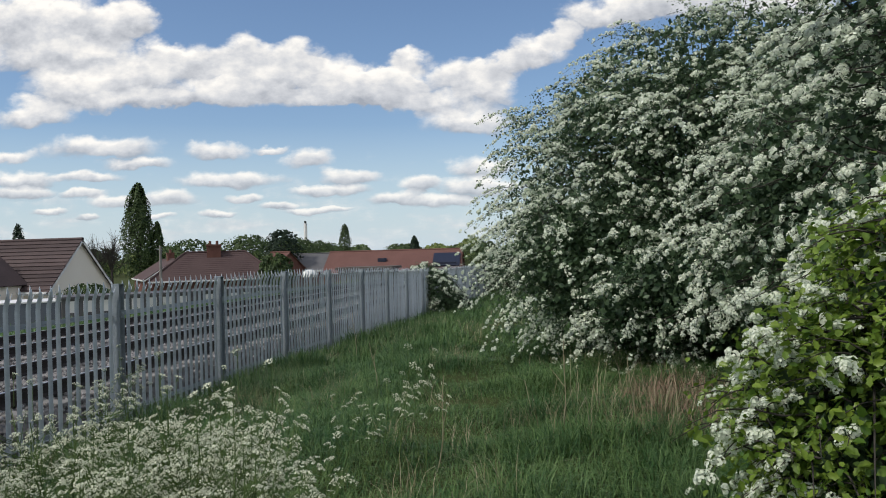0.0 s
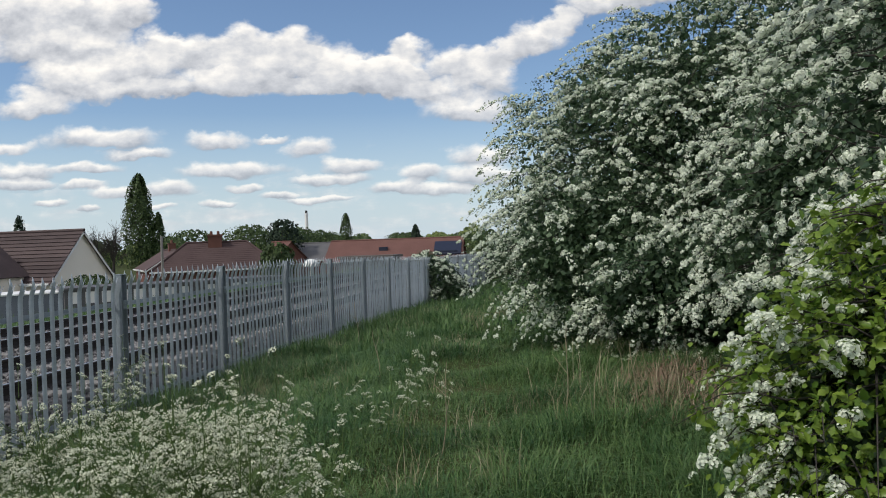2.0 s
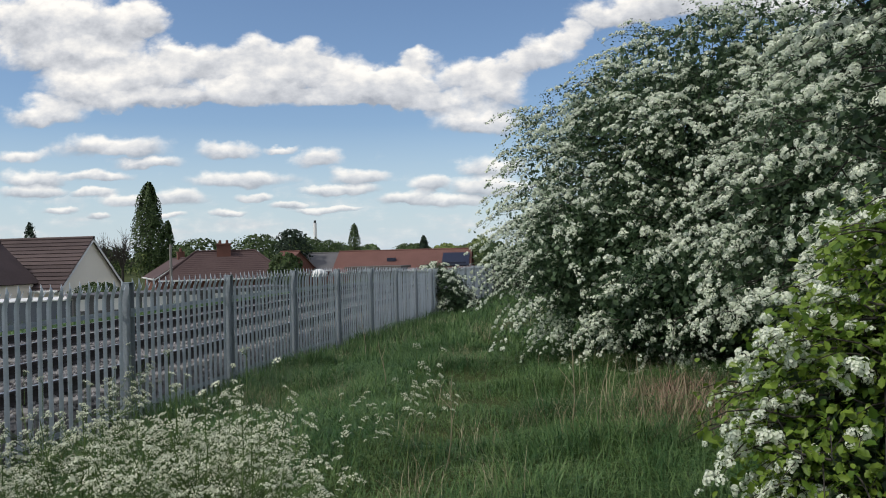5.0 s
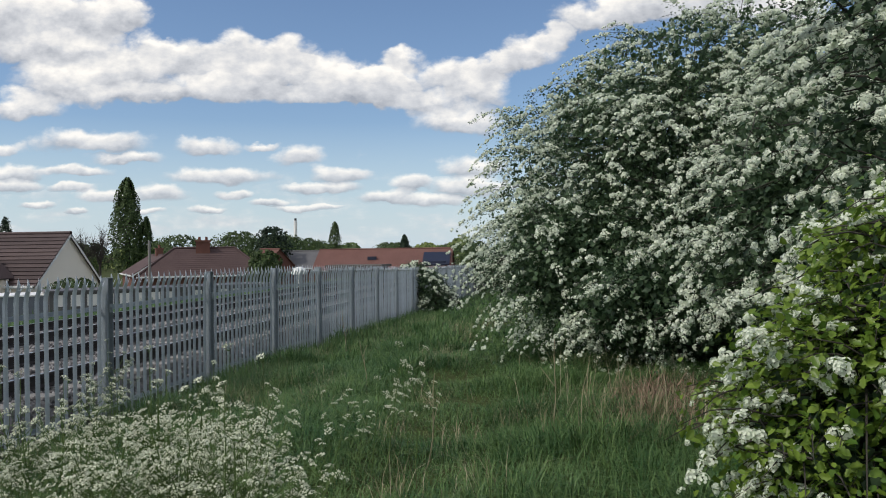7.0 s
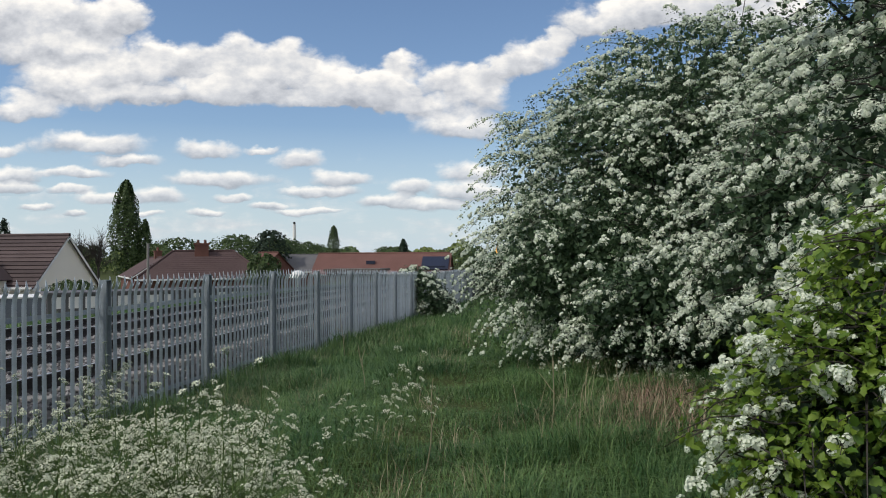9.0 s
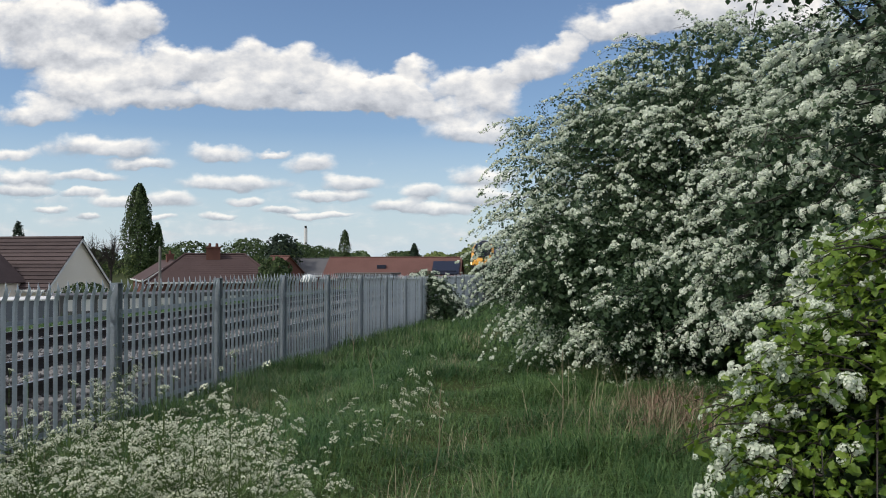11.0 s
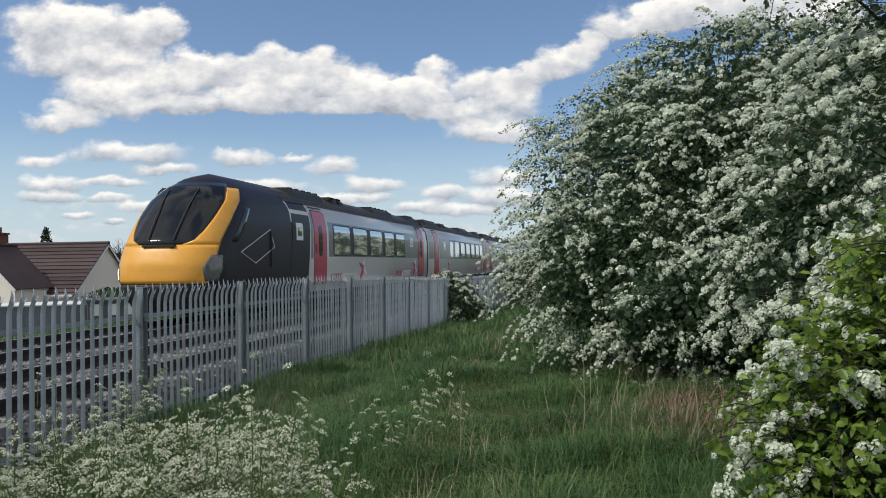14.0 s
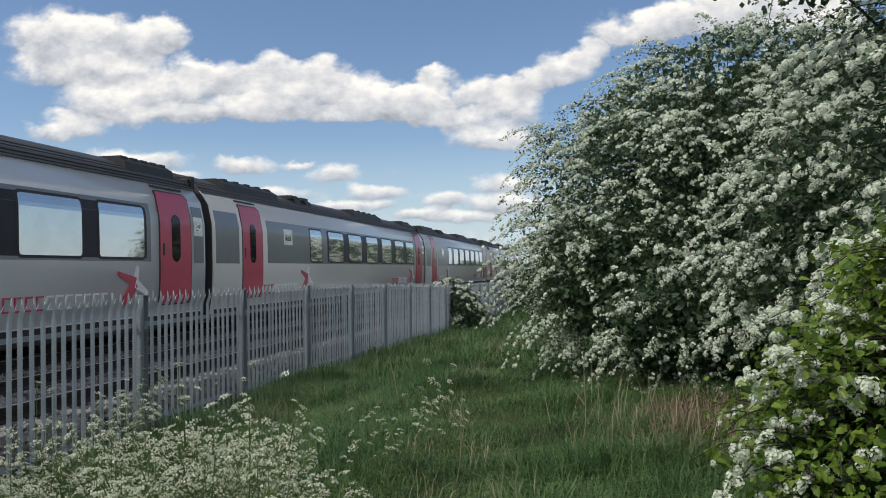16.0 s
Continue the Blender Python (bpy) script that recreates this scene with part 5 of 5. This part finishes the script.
def small_window(y0, y1, z0, z1, parent, side):
    w = strip("toilet_window", y0, y1, z0, z1, M["logo_grey"], parent, "small pale-framed window", 0.012, side, 0.03)
    strip("pane", y0 + 0.1, y1 - 0.1, z0 + 0.12, z1 - 0.12, M["tint"], w, "", 0.016, side, 0.02)


def emblem(y, z, parent, side, k=1.0):
    """Crossed red and pale arms, and bars for the lettering beside them."""
    def arm(a, b, w0, w1, mat):
        a, b = Vector(a), Vector(b)
        n = Vector((-(b - a).y, (b - a).x)).normalized()
        ring = []
        for p, w in ((a, w0), (b, w1)):
            for s in ((1, -1) if p is a else (-1, 1)):
                q = p + n * w * s
                ring.append(((side_w(z + q.y) + 0.012) * side, y + q.x, z + q.y))
        bm = bmesh.new()
        prism(bm, ring, (-0.02 * side, 0, 0))
        part("emblem_arm", bm, mat, parent)
    arm((-0.52, 0.30), (0.05, 0.10), 0.03, 0.11, M["crimson"])
    arm((-0.30, -0.28), (0.05, 0.10), 0.13, 0.11, M["crimson"])
    arm((0.05, 0.10), (0.50, -0.12), 0.09, 0.05, M["logo_grey"])
    arm((0.05, 0.10), (0.12, 0.42), 0.08, 0.05, M["logo_grey"])
    at = y - 0.85
    for i in range(12):
        mat = M["logo_grey"] if i < 7 else M["crimson"]
        h = 0.24
        strip("lettering_bar", at - 0.17, at, z - 0.30, z - 0.27, mat, parent, "", 0.009, side)
        strip("lettering_bar", at - 0.17, at, z - 0.30 + h - 0.03, z - 0.30 + h, mat, parent, "", 0.009, side)
        strip("lettering_bar", at - 0.17, at - 0.14, z - 0.30, z - 0.30 + h, mat, parent, "", 0.010, side)
        at -= 0.245


def shell(y0, y1, parent, name="body"):
    """The coach shell: sides in silver, grimy roof."""
    zs = np.concatenate([np.linspace(0.25, 3.2, 14), np.array([3.3, 3.44, 3.53, 3.62, 3.69, 3.75, 3.79, 3.82])])
    w = side_w(zs)
    sec = [(w[k], zs[k]) for k in range(len(zs))] + [(-w[k], zs[k]) for k in reversed(range(len(zs)))]
    ys = [y0, y0 + 0.03, y1 - 0.03, y1]
    V = []
    for i, y in enumerate(ys):
        f = 0.97 if i in (0, 3) else 1.0
        V += [(x * f, y, z) for x, z in sec]
    n = len(sec)
    F, idx = [], []
    for i in range(3):
        for k in range(n - 1):
            F.append((i * n + k, i * n + k + 1, (i + 1) * n + k + 1, (i + 1) * n + k))
            zc = (sec[k][1] + sec[k + 1][1]) / 2
            idx.append(1 if zc > 3.30 else 0)
        F.append((i * n + n - 1, i * n, (i + 1) * n, (i + 1) * n + n - 1))
        idx.append(0)
    me = bpy.data.meshes.new(name)
    me.from_pydata(V, [], F + [tuple(range(n)), tuple(range(3 * n, 4 * n))])
    for m in (M["silver"], M["roof_grime"]):
        me.materials.append(m)
    me.polygons.foreach_set("material_index", idx + [1, 1])
    me.polygons.foreach_set("use_smooth", [True] * len(F) + [False, False])
    bm = bmesh.new()
    bm.from_mesh(me)
    bmesh.ops.recalc_face_normals(bm, faces=bm.faces)
    bm.to_mesh(me)
    bm.free()
    me.update()
    ob = new(name, me)
    ob.parent = parent
    for s in (1, -1):
        for zz, pr in ((3.26, 0.03), (3.33, 0.018), (3.40, 0.025), (3.50, 0.02), (3.57, 0.02)):
            strip("gutter", y0 + 0.02, y1 - 0.02, zz, zz + 0.035, M["roof_grime"], ob, "", pr, s)
    return ob


def roof_kit(y0, y1, parent):
    for a, b, w, h in ((0.07, 0.22, 0.86, 0.07), (0.29, 0.31, 0.8, 0.07), (0.33, 0.35, 0.8, 0.07), (0.55, 0.72, 0.86, 0.07), (0.90, 0.98, 0.84, 0.06)):
        ya, yb = y0 + (y1 - y0) * a, y0 + (y1 - y0) * b
        bm = bmesh.new()
        prism(bm, [(-w, ya, 3.44), (w, ya, 3.44), (w * 0.95, ya, 3.66), (w * 0.7, ya, 3.72 + h), (-w * 0.7, ya, 3.72 + h), (-w * 0.95, ya, 3.66)], (0, yb - ya, 0))
        pod = part("roof_pod", bm, M["rubber"], parent, "dark roof equipment cover")
        for k in range(5):
            yy = ya + (yb - ya) * (k + 0.5) / 5
            part("grille_bar", boxes((-w * 0.8, w * 0.8, yy - 0.12, yy + 0.12, 3.68, 3.72 + h + 0.012)), M["rubber"], pod)


def bogie(y, parent):
    b = part("bogie", boxes((-1.15, -0.95, y - 1.6, y + 1.6, 0.35, 0.62), (0.95, 1.15, y - 1.6, y + 1.6, 0.35, 0.62), (-1.0, 1.0, y - 0.25, y + 0.25, 0.35, 0.6), bevel=0.02), M["under"], parent)
    for dy in (-1.15, 1.15):
        for s in (-0.75, 0.75):
            bm = bmesh.new()
            bmesh.ops.create_cone(bm, cap_ends=True, segments=28, radius1=0.40, radius2=0.40, depth=0.13, matrix=Matrix.Translation((s, y + dy, 0.40)) @ Euler((0, math.pi / 2, 0)).to_matrix().to_4x4())
            part("wheel", bm, M["under"], b, smooth=False)


def nose_point(z, phi, off=0.0):
    """A point of the streamlined cab: height z, phi from 0 (centre front) to 90 (side)."""
    w = float(side_w(z)) * (0.93 + 0.07 * min(1, max(0, (z - 0.25) / 1.0)))
    s0 = float(np.interp(z, FRONT_Z, FRONT_S))
    ln = 1.15 + 0.25 * max(0, z - 1.2)
    a = radians(phi)
    x = w * math.copysign(abs(math.sin(a)) ** 0.72, a)
    y = s0 + ln * (1 - math.cos(a) ** 0.75 if abs(phi) < 90 else 1)
    return Vector((x, y, z))


def nose_patch(name, zs, lo, hi, mat, parent, label="", off=0.012, cols=14, mirror=False, thick=0.02):
    bm = bmesh.new()
    rows = []
    for z in zs:
        a, b = lo(z), hi(z)
        row = []
        for k in range(cols + 1):
            ph = a + (b - a) * k / cols
            p = nose_point(z, ph)
            n = (nose_point(z, ph + 1) - nose_point(z, ph - 1)).cross(nose_point(min(z + 0.02, 3.81), ph) - nose_point(z - 0.02, ph)).normalized()
            if n.y > 0 and abs(ph) < 60:
                n = -n
            if n.x * p.x < 0 and abs(ph) >= 60:
                n = -n
            row.append((p + n * off, p - n * thick))
        rows.append([(bm.verts.new(p), bm.verts.new(q)) for p, q in row])
    for i in range(len(rows) - 1):
        for k in range(cols):
            bm.faces.new((rows[i][k][0], rows[i][k + 1][0], rows[i + 1][k + 1][0], rows[i + 1][k][0]))
        for k in (0, cols):
            bm.faces.new((rows[i][k][0], rows[i + 1][k][0], rows[i + 1][k][1], rows[i][k][1]))
    for i in (0, len(rows) - 1):
        for k in range(cols):
            bm.faces.new((rows[i][k][0], rows[i][k][1], rows[i][k + 1][1], rows[i][k + 1][0]))
    bmesh.ops.recalc_face_normals(bm, faces=bm.faces)
    return part(name, bm, mat, parent, label, smooth=True)


def cab(parent, back=5.2):
    """The streamlined driving cab from its tip at y = 0 to y = back."""
    zs = np.concatenate([np.linspace(0.25, 3.3, 26), [3.38, 3.46, 3.54, 3.62, 3.69, 3.75, 3.79, 3.815]])
    phis = np.concatenate([np.linspace(-90, 90, 49)])
    bm = bmesh.new()
    rows = []
    for z in zs:
        row = [bm.verts.new((-side_w(z), back, z))] + [bm.verts.new(nose_point(z, p)) for p in phis] + [bm.verts.new((side_w(z), back, z))]
        rows.append(row)
    for i in range(len(rows) - 1):
        for k in range(len(rows[0]) - 1):
            bm.faces.new((rows[i][k], rows[i][k + 1], rows[i + 1][k + 1], rows[i + 1][k]))
    bm.faces.new(rows[0])
    bm.faces.new(list(reversed(rows[-1])))
    bmesh.ops.recalc_face_normals(bm, faces=bm.faces)
    c = part("cab", bm, M["charcoal"], parent, "streamlined charcoal driving cab", smooth=True)
    zy = np.linspace(0.95, 1.86, 12)
    edge = lambda z: float(np.interp(z, [0.9, 1.3, 2.0, 2.6, 3.2, 3.45], [52, 62, 62, 66, 73, 73]))
    inner = lambda z: float(np.interp(z, [1.86, 1.95, 2.2, 2.6, 3.0, 3.5], [16, 27, 35, 43, 50, 56]))
    nose_patch("front_panel", zy, lambda z: -edge(z), edge, M["yellow"], c, "warning-yellow front", cols=30)
    zp = np.linspace(1.86, 3.36, 14)
    nose_patch("pillar", zp, inner, edge, M["yellow"], c, "yellow windscreen pillar", cols=8)
    nose_patch("pillar", zp, lambda z: -edge(z), lambda z: -inner(z), M["yellow"], c, "yellow windscreen pillar", cols=8)
    nose_patch("windscreen", np.linspace(1.87, 3.48, 16), lambda z: -inner(z), inner, M["screen"], c, "raked dark windscreen", 0.008, cols=20)
    for s in (1, -1):
        lo = lambda z, s=s: s * float(np.interp(z, [1.0, 1.3, 1.62], [50, 44, 54]))
        hi = lambda z, s=s: s * float(np.interp(z, [1.0, 1.3, 1.62], [70, 76, 70]))
        lamp = nose_patch("headlight", np.linspace(1.0, 1.62, 8), lo, hi, M["lens_grey"], c, "grey headlight cluster", 0.02, cols=8)
        if s < 0:
            nose_patch("lit_lamp", np.linspace(1.05, 1.3, 5), lambda z: -62, lambda z: -53, M["headlight"], lamp, "lit headlight", 0.03, cols=5)
        nose_patch("cab_side_window", np.linspace(1.95, 2.85, 8), lambda z, s=s: s * 80, lambda z, s=s: s * 89, M["screen"], c, "dark cab side window", 0.008, cols=4)
    nose_patch("valance", np.linspace(0.55, 0.93, 5), lambda z: -52, lambda z: 52, M["rubber"], c, "dark coupler opening", 0.01, cols=20)
    for s in (-16, 16):
        a, b = nose_point(1.95, s * 0.5, 0), nose_point(3.3, s, 0)
        V, F = tubes([([a + Vector((0, -0.05, 0.03)), (a + b) / 2 + Vector((0, -0.09, 0.06)), b + Vector((0, -0.05, 0.03))], [0.018, 0.016, 0.016])], 6)
        mesh_np("wiper", V, F, M["rubber"], c)
    part("wiper_cowl", boxes((-0.42, 0.42, 0.14, 0.24, 1.81, 1.87), bevel=0.01), M["rubber"], c)
    return c


MID_WINDOWS = ((6.6, 7.65), (8.35, 9.9), (10.55, 12.1), (12.8, 14.35), (15.05, 16.55), (17.25, 18.8), (19.3, 20.75))


def coach(name, label, driving, y_shift):
    car = thing(name, pose(TRACK_X, y_shift, RAIL_TOP), label=label, category="train carriage", group="carriages of the train")
    y0, y1 = (5.2, NOSE_TO_JOINT - 0.2) if driving else (0.2, CAR_PITCH - 0.2)
    shell(y0, y1, car)
    if driving:
        cab(car)
    for side in (1, -1):
        if driving:
            strip("dark_panel", 5.0, 6.5, 0.4, 3.27, M["charcoal"], car, "charcoal livery panel", 0.006, side, slant=0.12)
            strip("livery_panel", 6.78, 6.98, 1.55, 3.0, M["midgrey"], car, "mid grey livery panel", 0.005, side, slant=0.05)
            strip("grille", 5.22, 5.5, 2.12, 2.62, M["rubber"], car, "dark vent grille", 0.014, side)
            small_window(5.55, 6.1, 2.1, 2.62, car, side)
            strip("grab_rail", 3.6, 3.66, 1.3, 2.3, M["rubber"], car, "", 0.03, side)
            outline = [(1.7, 1.70), (2.58, 1.42), (3.85, 1.86), (3.58, 2.34)]
            for (ya, za), (yb, zb) in zip(outline, outline[1:] + outline[:1]):
                n = 8
                pts = [((side_w(za + (zb - za) * k / n) + 0.012) * side, ya + (yb - ya) * k / n, za + (zb - za) * k / n) for k in range(n + 1)]
                V, F = tubes([(pts, [0.012] * (n + 1))], 4)
                mesh_np("outline_stripe", V, F, M["logo_grey"], car)
            door(7.1, 8.25, car, side)
            strip("livery_panel", 8.5, 22.2, 1.62, 2.78, M["midgrey"], car, "mid grey window band", 0.005, side)
            strip("pillar_band", 8.95, 19.4, 1.68, 2.70, M["charcoal"], car, "black pillars between the windows", 0.006, side, 0.05)
            for a, b in ((9.05, 10.85), (11.3, 13.05), (13.55, 15.3), (15.8, 17.3), (17.75, 19.3)):
                window(a, b, car, side)
            small_window(20.45, 21.05, 2.15, 2.6, car, side)
            door(22.3, 23.5, car, side)
            emblem(21.45 if side > 0 else 11.6, 1.10, car, side)
            emblem(12.5 if side > 0 else 20.0, 1.10, car, side)
        else:
            strip("livery_panel", 0.3, 1.55, 1.6, 2.85, M["midgrey"], car, "mid grey livery panel", 0.004, side)
            door(1.75, 2.95, car, side)
            strip("livery_panel", 3.3, 21.0, 1.62, 2.78, M["midgrey"], car, "mid grey window band", 0.005, side)
            small_window(4.45, 5.1, 2.15, 2.6, car, side)
            strip("pillar_band", 8.2, 20.85, 1.68, 2.70, M["charcoal"], car, "black pillars between the windows", 0.006, side, 0.05)
            for a, b in MID_WINDOWS:
                window(a, b, car, side)
            door(21.35, 22.6, car, side)
            strip("livery_panel", 22.75, 23.2, 1.6, 2.85, M["midgrey"], car, "mid grey livery panel", 0.004, side)
            small_window(22.75, 23.15, 2.2, 2.62, car, side)
            emblem(6.3, 1.10, car, side)
            emblem(20.4, 1.10, car, side)
        strip("skirt", y0 + 0.05, y1 - 0.05, 0.24, 0.52, M["under"], car, "dirty dark skirt below the silver side", 0.006, side)
        strip("skirt_edge", y0 + 0.05, y1 - 0.05, 0.52, 0.545, M["logo_grey"], car, "thin pale line over the skirt", 0.008, side)
    roof_kit(y0, y1, car)
    part("underframe", boxes((-1.1, 1.1, (3.0 if driving else 0.6), y1 - 0.5, 0.45, 0.8), (-1.2, 1.2, 7.5, 16.0, 0.3, 0.75), bevel=0.03), M["under"], car)
    bogie(4.2 if driving else 3.6, car)
    bogie(y1 - 3.4, car)
    bm = boxes((-0.95, 0.95, y1 - 0.05, y1 + 0.25, 0.9, 3.55), bevel=0.03)
    gang = part("gangway", bm, M["rubber"], car, "black folding gangway")
    for k in range(3):
        part("gangway_fold", boxes((-1.0, 1.0, y1 + 0.06 * k + 0.01, y1 + 0.06 * k + 0.04, 0.85, 3.6)), M["rubber"], gang)
    return car


def build_train():
    out = [(coach("train_carriage", "leading driving carriage, yellow front, charcoal cab and silver sides", True, 0), 0.0)]
    mid = coach("train_carriage", "silver and grey passenger carriage with crimson doors", False, 40)
    out.append((mid, NOSE_TO_JOINT))
    for k in (1, 2, 3):
        out.append((copy_thing(mid, pose(TRACK_X, 60 + k, RAIL_TOP)), NOSE_TO_JOINT + CAR_PITCH * k))
    return out


TRAIN = build_train()


def nose_y(t):
    """Where the nose of the train stands along the track: steady speed."""
    return 29.8 - SPEED * (t - 14.5) - NOSE_TO_JOINT


def motions():
    times = [0.0, 0.1] + [i * 0.5 for i in range(1, 32)] + [15.9, 16.0]
    for car, back in TRAIN:
        walk(car, [(t, pose(TRACK_X, nose_y(t) + back, RAIL_TOP)) for t in times])


motions()
